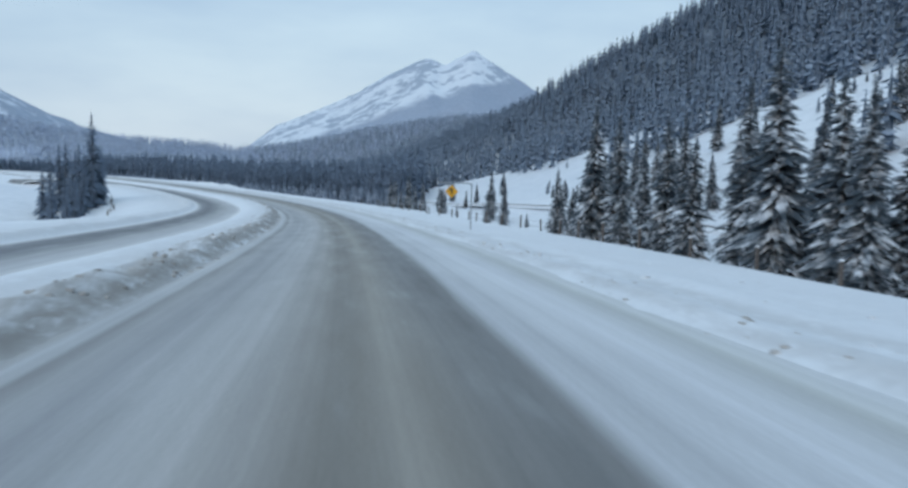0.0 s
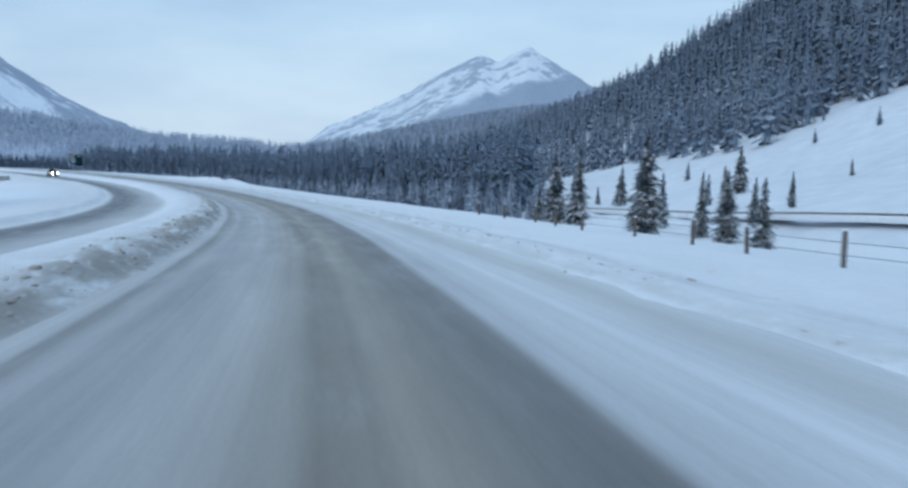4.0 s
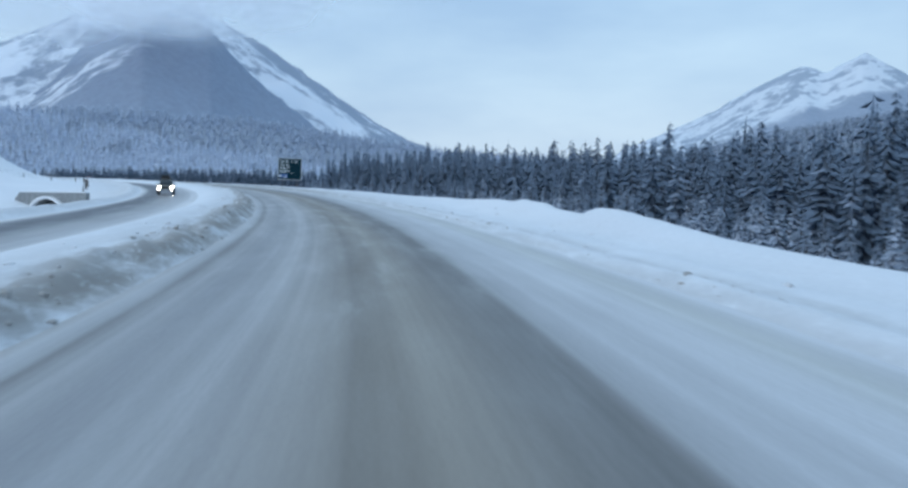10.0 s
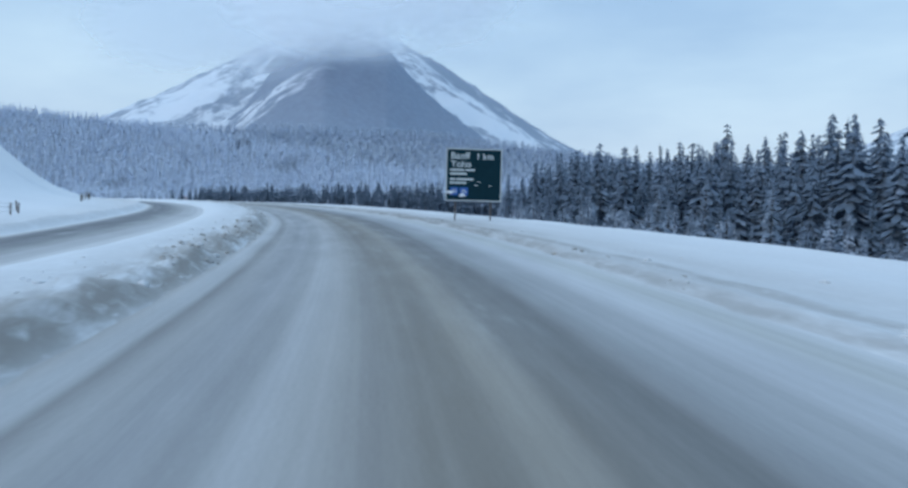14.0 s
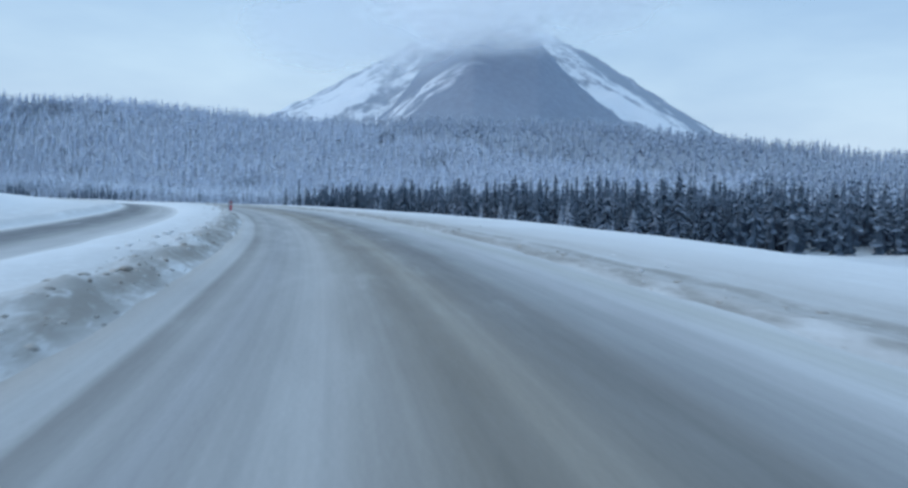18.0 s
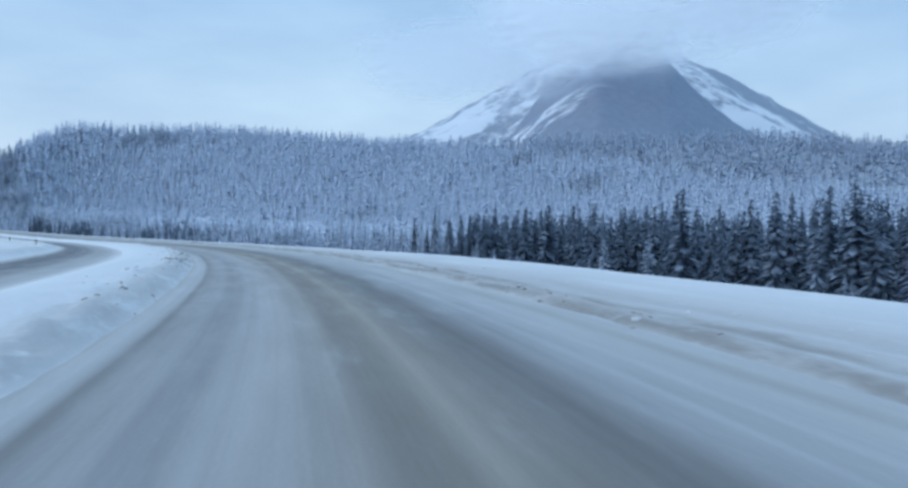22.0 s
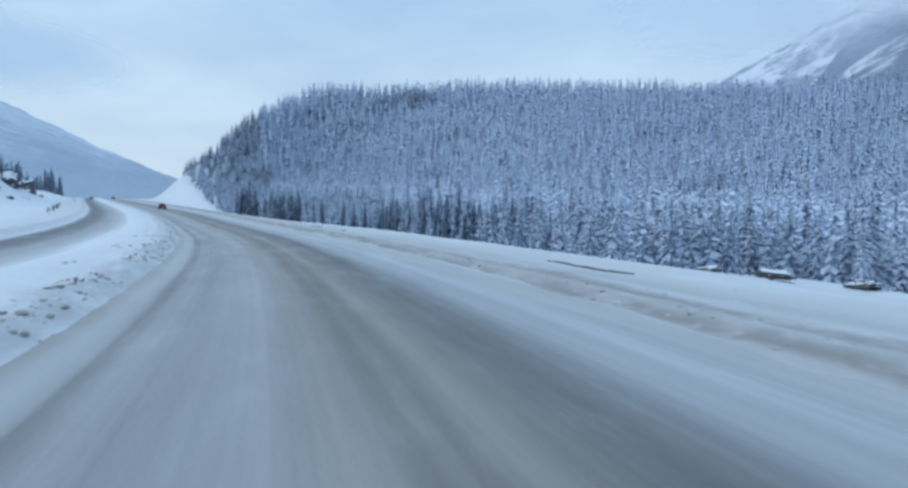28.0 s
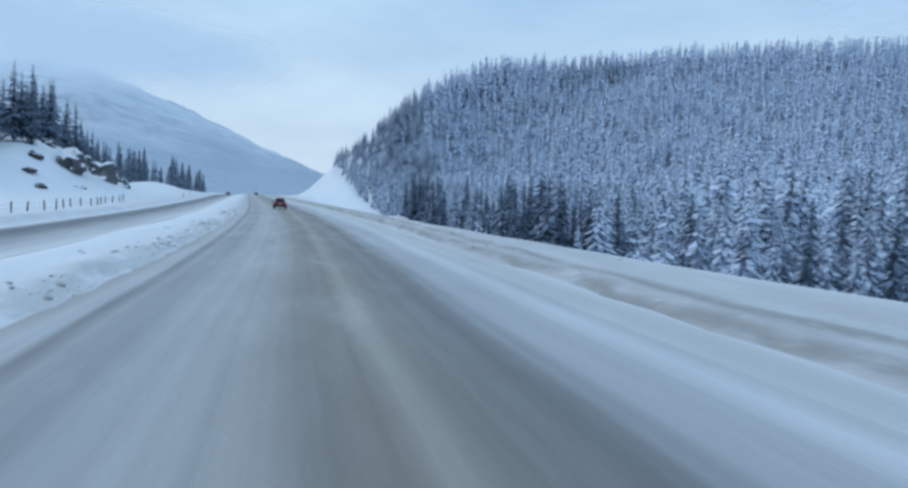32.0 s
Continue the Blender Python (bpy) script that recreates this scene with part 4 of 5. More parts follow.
m_twig = plain("frosted_twigs", (0.30, 0.31, 0.33), 0.9, 0, 0.3, 6)
BARE = []
for i in range(3):
    a, b = bare_tree(4.0, 60 + i)
    top = empty("bare_sapling", pose(0, 0, 0), "thin leafless sapling with frosted grey twigs", "tree", "leafless saplings")
    part("stem", a, m_bark, top)
    part("twig_spray", b, m_twig, top)
    BARE.append(top)
for i in range(21):
    s, u = rt.choice(((rt.uniform(112, 134), rt.uniform(49, 62)), (rt.uniform(100, 118), rt.uniform(50, 60)), (rt.uniform(84, 100), rt.uniform(40, 60))))
    X, Y, _ = at(s, u)
    m = pose(float(X), float(Y), float(land([X], [Y])[0]), 0, 0, rt.uniform(0, 360))
    top = BARE[i] if i < 3 else copy_thing(BARE[i % 3], m)
    top.matrix_world = m
    k = rt.uniform(0.8, 1.6)
    top.scale = (k, k, k)
# edge of the valley wood
for i in range(92):
    s = 184 + i * 2.85 + rt.uniform(-2, 2)
    u = rt.uniform(20, 30) + (5 if s > 330 else 0) + (4 if s > 420 else 0)
    if rt.random() < 0.80:
        tree(s, u, rt.uniform(3.6, 6.4), rt.choice(("sapling_a", "sapling_b")), "small frosted fir at the edge of the wood", "saplings at the wood's edge")
    else:
        tree(s, u + rt.uniform(6, 12), rt.uniform(6, 9.0), rt.choice(FAR_KINDS), "snowy spruce at the edge of the wood", "spruces at the wood's edge")
# left clump near the start
L_LEFT = "tall slender spruce in a small clump across the road"
for s, u, h in ((169, -43, 21.5), (166, -46, 15), (172, -42, 14), (163, -43, 11), (174, -45, 13), (160, -47, 14), (157, -45, 11), (153, -47, 12), (150, -45, 8), (177, -43, 15),
                (180, -41, 13), (147, -48, 10), (144, -46, 9), (170, -50, 15), (161, -52, 14), (154, -53, 12), (183, -44, 11), (141, -50, 10), (137, -47, 7), (176, -49, 15), (131, -49, 8), (127, -46, 6)):
    tree(s + 36, u + 4.5, h * 1.06, rt.choice(CLUMP_KINDS), L_LEFT, "spruce clump across the road")
# front trees of the hill ahead
foot_trees, verge_trees = [], []
for i in range(60):
    s = 790 + i * 2.9 + rt.uniform(-1.5, 1.5)
    u = 27 + rt.uniform(0, 12) + max(0, s - 900) * 0.22
    foot_trees.append((s, u, rt.uniform(4.5, 9)))
for i in range(64):
    s = rt.uniform(862, 942)
    foot_trees.append((s, 21 + rt.uniform(0, 9) + max(0, s - 900) * 0.08, rt.uniform(6, 10.5)))
for i in range(34):
    foot_trees.append((rt.uniform(820, 837), rt.uniform(43, 60), rt.uniform(7.5, 11.5)))
# trees on the rock cut
for i in range(92):
    s = 932 + i * 1.45 + rt.uniform(-3, 3)
    u = -44 - rt.uniform(0, 20)
    tree(s, u, rt.uniform(11, 15.5), rt.choice(FAR_KINDS), "dark slender spruce above the rock cut", "spruces above the rock cut")
for i in range(60):
    s = 1050 + i * 4.4 + rt.uniform(-3, 3)
    verge_trees.append((s, -30 - rt.uniform(0, 26), rt.uniform(10, 16)))
for i in range(110):
    verge_trees.append((rt.uniform(1000, 1260), -58 - rt.uniform(0, 75), rt.uniform(9, 14)))


# ---- woods: uncountable trees, joined ----
def wood_tree(h, whorls, per, seed, slim=0.13, core=0.045, tip=0.012, power=0.85):
    """A spruce of drooping sprays round a dark core, of height 1, with a pointed top."""
    rg = random.Random(seed)
    V, Fc = [], []
    for a in range(5):
        V.append((core * math.cos(1.257 * a), core * math.sin(1.257 * a), 0.04))
    V.append((0, 0, 0.95 * h))
    Fc += [(a, (a + 1) % 5, 5) for a in range(5)]
    for w in range(whorls):
        f = (w + rg.uniform(-0.3, 0.3)) / whorls
        f = min(max(f, 0.0), 0.96)
        z0 = h * (0.09 + 0.88 * f ** 0.95)
        r = h * slim * (1 - f) ** power * rg.uniform(0.8, 1.2) + tip * h
        n = per if f < 0.6 else max(3, per - 2)
        a0 = rg.uniform(0, 6.3)
        for k in range(n):
            a = a0 + 6.283 * k / n + rg.uniform(-0.35, 0.35)
            L_ = r * rg.uniform(0.6, 1.25)
            d = rg.uniform(0.35, 0.8) * (1 - 0.6 * f)
            ca, sa, wd = math.cos(a), math.sin(a), min(L_ * rg.uniform(0.26, 0.42), 0.75 * h / whorls)
            zz = z0 + rg.uniform(-0.5, 0.5) * 0.8 / whorls
            i = len(V)
            zm = zz - d * L_ * 0.45
            V += [(0, 0, zz + 0.016), (ca * L_ * .6 - sa * wd, sa * L_ * .6 + ca * wd, zm - 0.010), (ca * L_ * .6 + sa * wd, sa * L_ * .6 - ca * wd, zm - 0.010), (ca * L_, sa * L_, zz - d * L_)]
            Fc += [(i, i + 3, i + 1), (i, i + 2, i + 3)]
    return np.array(V), np.array(Fc)


WOOD_EDGE = [wood_tree(1.0, 27, 6, 300 + i, 0.19, 0.045) for i in range(8)]
WOOD_NEAR = [wood_tree(1.0, 9, 4, 310 + i, 0.19, 0.06, 0.022, 0.7) for i in range(8)]
WOOD_HILL = [wood_tree(1.0, 10, 5, 330 + i, 0.155, 0.055, 0.040, 0.55) for i in range(8)]
WOOD_TOP = [wood_tree(1.0, 8, 4, 340 + i, 0.16, 0.06, 0.048, 0.5) for i in range(8)]
WOOD_FAR = [wood_tree(1.0, 5, 4, 320 + i, 0.20, 0.07, 0.035, 0.6) for i in range(8)]


def wood(name, X, Y, H, variants, mat, label, seed):
    rg = np.random.default_rng(seed)
    Z = land(X, Y) - 0.3
    pick = rg.integers(0, len(variants), len(X))
    ang = rg.uniform(0, 6.283, len(X))
    fat = rg.uniform(0.75, 1.25, len(X))
    Vs, Fs, base = [], [], 0
    for v, (V, Fc) in enumerate(variants):
        i = np.nonzero(pick == v)[0]
        if not len(i):
            continue
        c, s_ = np.cos(ang[i])[:, None], np.sin(ang[i])[:, None]
        k = (H[i] * fat[i])[:, None]
        x = (V[:, 0] * c - V[:, 1] * s_) * k + X[i, None]
        y = (V[:, 0] * s_ + V[:, 1] * c) * k + Y[i, None]
        z = V[:, 2] * H[i, None] + Z[i, None]
        Vs.append(np.stack([x, y, z], 2).reshape(-1, 3))
        Fs.append((Fc[None] + (np.arange(len(i)) * len(V))[:, None, None]).reshape(-1, 3) + base)
        base += len(i) * len(V)
    me = tri_mesh(name, np.concatenate(Vs), np.concatenate(Fs), [mat])
    return tagged(new(name, me), label, "forest", kind="stuff")


def scatter(x0, x1, y0, y1, step, seed):
    rg = np.random.default_rng(seed)
    gx_, gy_ = np.meshgrid(np.arange(x0, x1, step), np.arange(y0, y1, step))
    X = gx_.ravel() + rg.uniform(-0.5, 0.5, gx_.size) * step
    Y = gy_.ravel() + rg.uniform(-0.5, 0.5, gx_.size) * step
    s, u = along(X, Y)
    return X, Y, s, u, rg


def this_side(X, Y, nodes, centre, slack):
    """True on the valley's side of a ridge, as seen from the centre."""
    N_ = np.array([(x - centre[0], y - centre[1]) for x, y, *_ in nodes], float)
    az, rr = np.unwrap(np.arctan2(N_[:, 0], N_[:, 1])), np.hypot(N_[:, 0], N_[:, 1])
    o = np.argsort(az)
    a = np.arctan2(X - centre[0], Y - centre[1])
    return np.hypot(X - centre[0], Y - centre[1]) < np.interp(a, az[o], rr[o]) + slack


for name, rows_, mat, label in (("foot_wood", foot_trees, m_needle_v, "snow-dusted spruces at the foot of the wooded hill"), ("verge_wood", verge_trees, m_needle_d, "dark spruces beside the far end of the road")):
    s, u, H = np.array(rows_).T
    X, Y, _ = at(s, u)
    wood(name, X, Y, H, WOOD_EDGE, mat, label, 31)
# valley wood beside the road
X, Y, s, u, rg = scatter(-420, 120, 130, 760, 3.6, 1)
lim = brow(s) + 9
X1, Y1, s1, u1, rg1 = scatter(-420, 120, 130, 760, 2.7, 13)
lim1 = brow(s1) + 8
front = (s1 > 184) & (s1 < 452) & (u1 > lim1) & (u1 < lim1 + 13) & (rg1.random(len(X1)) < 0.85)
wood("valley_scrub", X1[front], Y1[front], rg1.uniform(3.5, 7.0, front.sum()), WOOD_EDGE, m_needle_s, "frosted young firs along the edge of the wood", 14)
keep = (s > 182 + (u - 22) * 1.3) & (s < np.minimum(458 + 1.22 * (u - lim), 530)) & (u > lim + 11) & (u < 135) & (rg.random(len(X)) < 0.84)
X, Y, s, u, lim = X[keep], Y[keep], s[keep], u[keep], lim[keep]
H = rg.uniform(9.5, 14.0, len(X)) + rg.uniform(0.5, 2.5, len(X)) * (rg.random(len(X)) < 0.4)
H *= np.interp(s, [184, 215], [0.6, 1.0]) * (1 + 0.25 * sstep(u - lim, 14, 34))
rim = (u < lim + 32) | (s > 425)
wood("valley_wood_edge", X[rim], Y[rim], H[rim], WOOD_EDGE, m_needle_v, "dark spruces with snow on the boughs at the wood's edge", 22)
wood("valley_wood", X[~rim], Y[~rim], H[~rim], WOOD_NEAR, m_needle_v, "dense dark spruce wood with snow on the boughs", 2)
# dark clump farther on
X, Y, s, u, rg = scatter(-680, -240, 400, 780, 4.4, 3)
tail = s < 692 + (u - 46) * 0.85
keep = (s > 542) & tail & (u > 47) & (u < 150) & (rg.random(len(X)) < 0.85)
deep = keep & (u > 74)
wood("dark_wood", X[deep], Y[deep], rg.uniform(10, 14.5, deep.sum()), WOOD_NEAR, m_needle_k, "dark stand of spruces in the valley", 4)
keep &= u <= 74
wood("dark_wood_edge", X[keep], Y[keep], rg.uniform(8.5, 13.5, keep.sum()), WOOD_EDGE, m_needle_k, "dark spruces at the front of the stand in the valley", 41)
keep = (s > 530) & tail & (u > 36) & (u <= 47) & (rg.random(len(X)) < 0.35)
wood("clump_scrub", X[keep], Y[keep], rg.uniform(3, 8, keep.sum()), WOOD_EDGE, m_needle_s, "frosted young firs before the dark stand", 15)
# hill ahead, near face
X, Y, s, u, rg = scatter(-1180, -420, 360, 1000, 3.9, 5)
edge = np.where(s > 930, 30 + (s - 930) * 0.035, brow(s) + 12) + 40 * sstep(s, 800, 700) + 22 * sstep(s, 720, 640)
keep = (s > 640) & (u > edge) & (u < 330) & (rg.random(len(X)) < 0.88) & (s < 1330)
keep &= ~((s > 812) & (s < 838) & (u < 60))
keep &= ~((s < 702 + (u - 46) * 0.85) & (u < 150)) & this_side(X, Y, RIDGE_AHEAD[1:], (-450, 445), 28)
X, Y, u, edge = X[keep], Y[keep], u[keep], edge[keep]
H = rg.uniform(8, 14, len(X)) * (1 - 0.4 * sstep(u - edge, 30, 5))
dark = (fbm(X / 40, Y / 40, 3, 55) > 0.48) | ((u < edge + 9) & (rg.random(len(X)) < 0.5))
rim = ~dark & (u < edge + 42)
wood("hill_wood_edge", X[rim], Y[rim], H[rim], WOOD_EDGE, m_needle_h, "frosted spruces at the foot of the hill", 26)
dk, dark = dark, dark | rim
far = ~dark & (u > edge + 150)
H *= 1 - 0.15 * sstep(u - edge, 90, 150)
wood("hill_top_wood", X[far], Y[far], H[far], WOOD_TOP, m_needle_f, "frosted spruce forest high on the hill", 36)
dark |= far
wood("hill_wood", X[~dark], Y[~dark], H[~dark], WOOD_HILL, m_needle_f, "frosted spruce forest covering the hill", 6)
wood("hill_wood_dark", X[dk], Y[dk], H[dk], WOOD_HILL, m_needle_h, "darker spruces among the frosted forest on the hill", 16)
# the long ridge behind
X, Y, s, u, rg = scatter(-1150, 60, 560, 1150, 6.6, 7)
rh = ridge_height(X, Y, RIDGE_AHEAD)
keep = (rh > 3) & (u > 152) & this_side(X, Y, RIDGE_AHEAD[1:], (-250, 380), 30) & (rg.random(len(X)) < 0.9) & ~((s > 640) & (s < 1330) & (u < 330) & (X < -420) & (Y < 1000))
X, Y = X[keep], Y[keep]
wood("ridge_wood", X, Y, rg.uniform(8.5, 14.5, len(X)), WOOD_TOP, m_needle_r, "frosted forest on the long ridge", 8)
# hill on the right at the start
X, Y, s, u, rg = scatter(-320, 340, -160, 1800, 5.4, 9)
rh = ridge_height(X, Y, RIDGE_SIDE)
bare = fbm(X / 60, Y / 45, 3, 77) > 0.16 - 0.25 * sstep(u, 190, 90)
clear = (s < 182 + (u - 22) * 1.3) & (u < np.interp(s, [50, 100, 140, 190, 250], [50, 62, 74, 82, 108]))
keep = (rh > 3) & (u > 46) & this_side(X, Y, RIDGE_SIDE[1:], (0, 60), 22) & ~(bare & (u < np.interp(s, [40, 130], [70, 118])) & (s < 210)) & ~(clear & (rg.random(len(X)) < 0.96)) & (rg.random(len(X)) < np.where(Y > 700, 0.5, 0.92))
X, Y = X[keep], Y[keep]
H, far = rg.uniform(9, 15, len(X)), Y > 640
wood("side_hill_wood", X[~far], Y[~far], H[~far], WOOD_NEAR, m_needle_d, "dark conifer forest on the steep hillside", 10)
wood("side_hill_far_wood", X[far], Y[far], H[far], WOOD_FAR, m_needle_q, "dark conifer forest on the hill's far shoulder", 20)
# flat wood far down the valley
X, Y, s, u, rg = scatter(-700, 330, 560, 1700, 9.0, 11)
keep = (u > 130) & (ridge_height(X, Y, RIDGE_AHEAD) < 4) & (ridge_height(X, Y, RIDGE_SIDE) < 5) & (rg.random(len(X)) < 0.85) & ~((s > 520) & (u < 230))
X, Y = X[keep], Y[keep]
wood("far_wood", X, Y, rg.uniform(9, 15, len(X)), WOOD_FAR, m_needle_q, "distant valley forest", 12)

# ================= signs, fences, culvert =================
m_steel = plain("galvanised_steel", (0.42, 0.44, 0.46), 0.45, 0.85, 0.15, 6)
m_signgreen = plain("sign_sheeting", (0.005, 0.030, 0.042), 0.6, 0, 0.15, 1.5)
m_signgreen.node_tree.nodes["Principled BSDF"].inputs["Specular IOR Level"].default_value = 0.12
m_signwhite = plain("sign_lettering", (0.62, 0.66, 0.66), 0.4, 0, 0.06)
m_signblue = plain("sign_blue", (0.03, 0.12, 0.40), 0.4)
m_yellow = plain("sign_yellow", (0.75, 0.36, 0.02), 0.4, 0, 0.1)
m_black = plain("black_print", (0.02, 0.02, 0.022), 0.5)
m_wood = plain("fence_wood", (0.13, 0.11, 0.10), 0.9, 0, 0.35, 9)
m_wire = plain("fence_wire", (0.16, 0.17, 0.18), 0.6, 0.6)
m_concrete = plain("concrete", (0.24, 0.255, 0.265), 0.85, 0, 0.25, 0.8)
m_capsnow = plain("lying_snow", SNOW, 0.7, 0, 0.05, 2)
m_rock = Mat("cut_rock", 0.9)
_n = m_rock.noise(m_rock.coord(), 0.8, 6, 0.7)
_g = m_rock.n("ShaderNodeNewGeometry")
_s = m_rock.n("ShaderNodeSeparateXYZ")
m_rock.l(_g.outputs["Normal"], _s.inputs[0])
_v = m_rock.math("ADD", _s.outputs["Z"], m_rock.math("MULTIPLY", m_rock.math("SUBTRACT", _n, 0.5), 0.9))
m_rock.color(m_rock.mix(m_rock.span(_v, 0.45, 0.7), m_rock.ramp(_n, [(0.3, (0.05, 0.055, 0.065)), (0.7, (0.15, 0.155, 0.165))]), SNOW)).bump(_n, 0.8, 0.3)
m_rock = m_rock.m


def text_part(words, size, loc, mat, parent, name="lettering", align="LEFT"):
    """Raised letters in the built-in font, as a mesh."""
    cu = bpy.data.curves.new(name, "FONT")
    cu.body, cu.size, cu.align_x, cu.extrude, cu.offset = words, size, align, 0.006, 0.012
    tmp = bpy.data.objects.new(name, cu)
    scene.collection.objects.link(tmp)
    me = bpy.data.meshes.new_from_object(tmp.evaluated_get(bpy.context.evaluated_depsgraph_get()))
    bpy.data.objects.remove(tmp)
    me.materials.clear()
    me.materials.append(mat)
    ob = new(name, me)
    ob.parent = parent
    ob.matrix_basis = pose(*loc, 90, 0, 0)
    return ob


def highway_sign():
    W, Hh, zb = 4.95, 4.6, 0.0
    X, Y = -177.50, 367.33
    zg = float(land([X], [Y])[0])
    zb = 4.02 - zg
    top = empty("direction_sign", pose(X, Y, zg, 0, 0, 45.5), "large dark green road sign with white words on two timber posts", "road sign")
    board = part("board", box_bm((W, 0.06, Hh), (0, 0, zb + Hh / 2), 0.02), m_signgreen, top)
    for nm, sz, lc in (("border", (W + 0.12, 0.07, 0.10), (0, -0.01, zb)), ("border", (W + 0.12, 0.07, 0.10), (0, -0.01, zb + Hh)),
                       ("border", (0.10, 0.07, Hh), (-W / 2, -0.01, zb + Hh / 2)), ("border", (0.10, 0.07, Hh), (W / 2, -0.01, zb + Hh / 2))):
        part(nm, box_bm(sz, lc, 0.012), m_signwhite, top, "pale reflective border")
    for x in (-1.6, 1.6):
        part("post", box_bm((0.12, 0.15, zb + Hh - 0.3 + 0.5), (x, 0.16, (zb + Hh - 0.3) / 2 - 0.25), 0.01), m_wood, top, "dark timber post")
    for z in (zb + 0.7, zb + 2.3, zb + 3.9):
        part("crossbar", box_bm((W - 0.4, 0.06, 0.10), (0, 0.065, z)), m_steel, top)
    y = -0.036
    text_part("Banff", 0.86, (-2.12, y, zb + 3.70), m_signwhite, top)
    text_part("1 km", 0.80, (0.15, y, zb + 3.70), m_signwhite, top)
    text_part("Yoho", 0.84, (-2.10, y, zb + 2.98), m_signwhite, top)
    for x, z, w, h in ((-1.55, 2.64, 1.25, 0.17), (-0.35, 2.64, 0.85, 0.17), (-1.4, 2.30, 1.5, 0.19), (-1.9, 1.82, 0.5, 0.18), (-0.8, 1.82, 1.5, 0.18), (-1.42, 1.50, 1.5, 0.17), (0.5, 1.63, 0.26, 0.06), (0.25, 1.30, 0.34, 0.08), (1.5, 1.28, 0.4, 0.04)):
        part("text_bar", box_bm((w, 0.012, h), (x, y, zb + z + 0.08), 0.004), m_signwhite, top)
    for x in (-1.75, -0.87):
        panel = part("symbol_panel", box_bm((0.74, 0.02, 0.74), (x, y, zb + 0.82), 0.008), m_signblue, top, "small blue service symbol panel")
        for dz, w in ((0.10, 0.36), (-0.06, 0.44)):
            part("symbol", box_bm((w, 0.01, 0.09), (x, y - 0.013, zb + 0.82 + dz), 0.003), m_signwhite, panel)
    for half in (range(4), range(4, 7)):
      bm = bmesh.new()
      for i in half:
        b2 = bmesh.ops.create_icosphere(bm, subdivisions=2, radius=0.16 + 0.03 * (i % 3))
        bmesh.ops.translate(bm, vec=(-2.35 + 0.13 * i + (0 if i < 4 else 0.7), -0.05, zb + (0.75 if i < 4 else 0.38) + 0.06 * (i % 2)), verts=b2["verts"])
      bmesh.ops.scale(bm, vec=(1, 0.5, 0.7), space=Matrix.Translation((0, 0.05, -zb - 0.6)), verts=bm.verts)
      part("snow_patch", bm, m_capsnow, top, "snow stuck to the sign", True)
    return top


highway_sign()


def hanging_warning_sign():
    m = road_pose(57.6, 10.6)
    top = empty("warning_sign", m, "yellow diamond warning sign hung from a bent steel arm over snow", "road sign")
    h = 3.75
    part("pole", cyl_bm(0.055, 0.055, h, (0, 0, h / 2 - 0.1), 12), m_steel, top)
    part("arm", cyl_bm(0.045, 0.045, 2.6, (-1.45, 0, h - 0.05), 12, (0, 90, 0)), m_steel, top)
    bm = bmesh.new()
    bmesh.ops.create_uvsphere(bm, u_segments=12, v_segments=8, radius=0.07)
    bmesh.ops.translate(bm, vec=(-0.08, 0, h - 0.09), verts=bm.verts)
    part("elbow", bm, m_steel, top, "", True)
    plate = part("plate", box_bm((0.74, 0.02, 0.74), (0, 0, 0), 0.008, (0, 45, 0)), m_yellow, top, "yellow diamond plate")
    plate.location = (-1.6, -0.06, h - 0.72)
    sym = part("symbol", box_bm((0.12, 0.012, 0.44), (0, -0.016, -0.02), 0.004), m_black, plate, "black curve symbol")
    part("symbol", box_bm((0.28, 0.012, 0.11), (-0.07, -0.016, 0.18), 0.004), m_black, plate)
    for x in (-1.85, -1.35):
        part("hanger", box_bm((0.02, 0.02, 0.5), (x, -0.03, h - 0.3)), m_steel, top)


hanging_warning_sign()


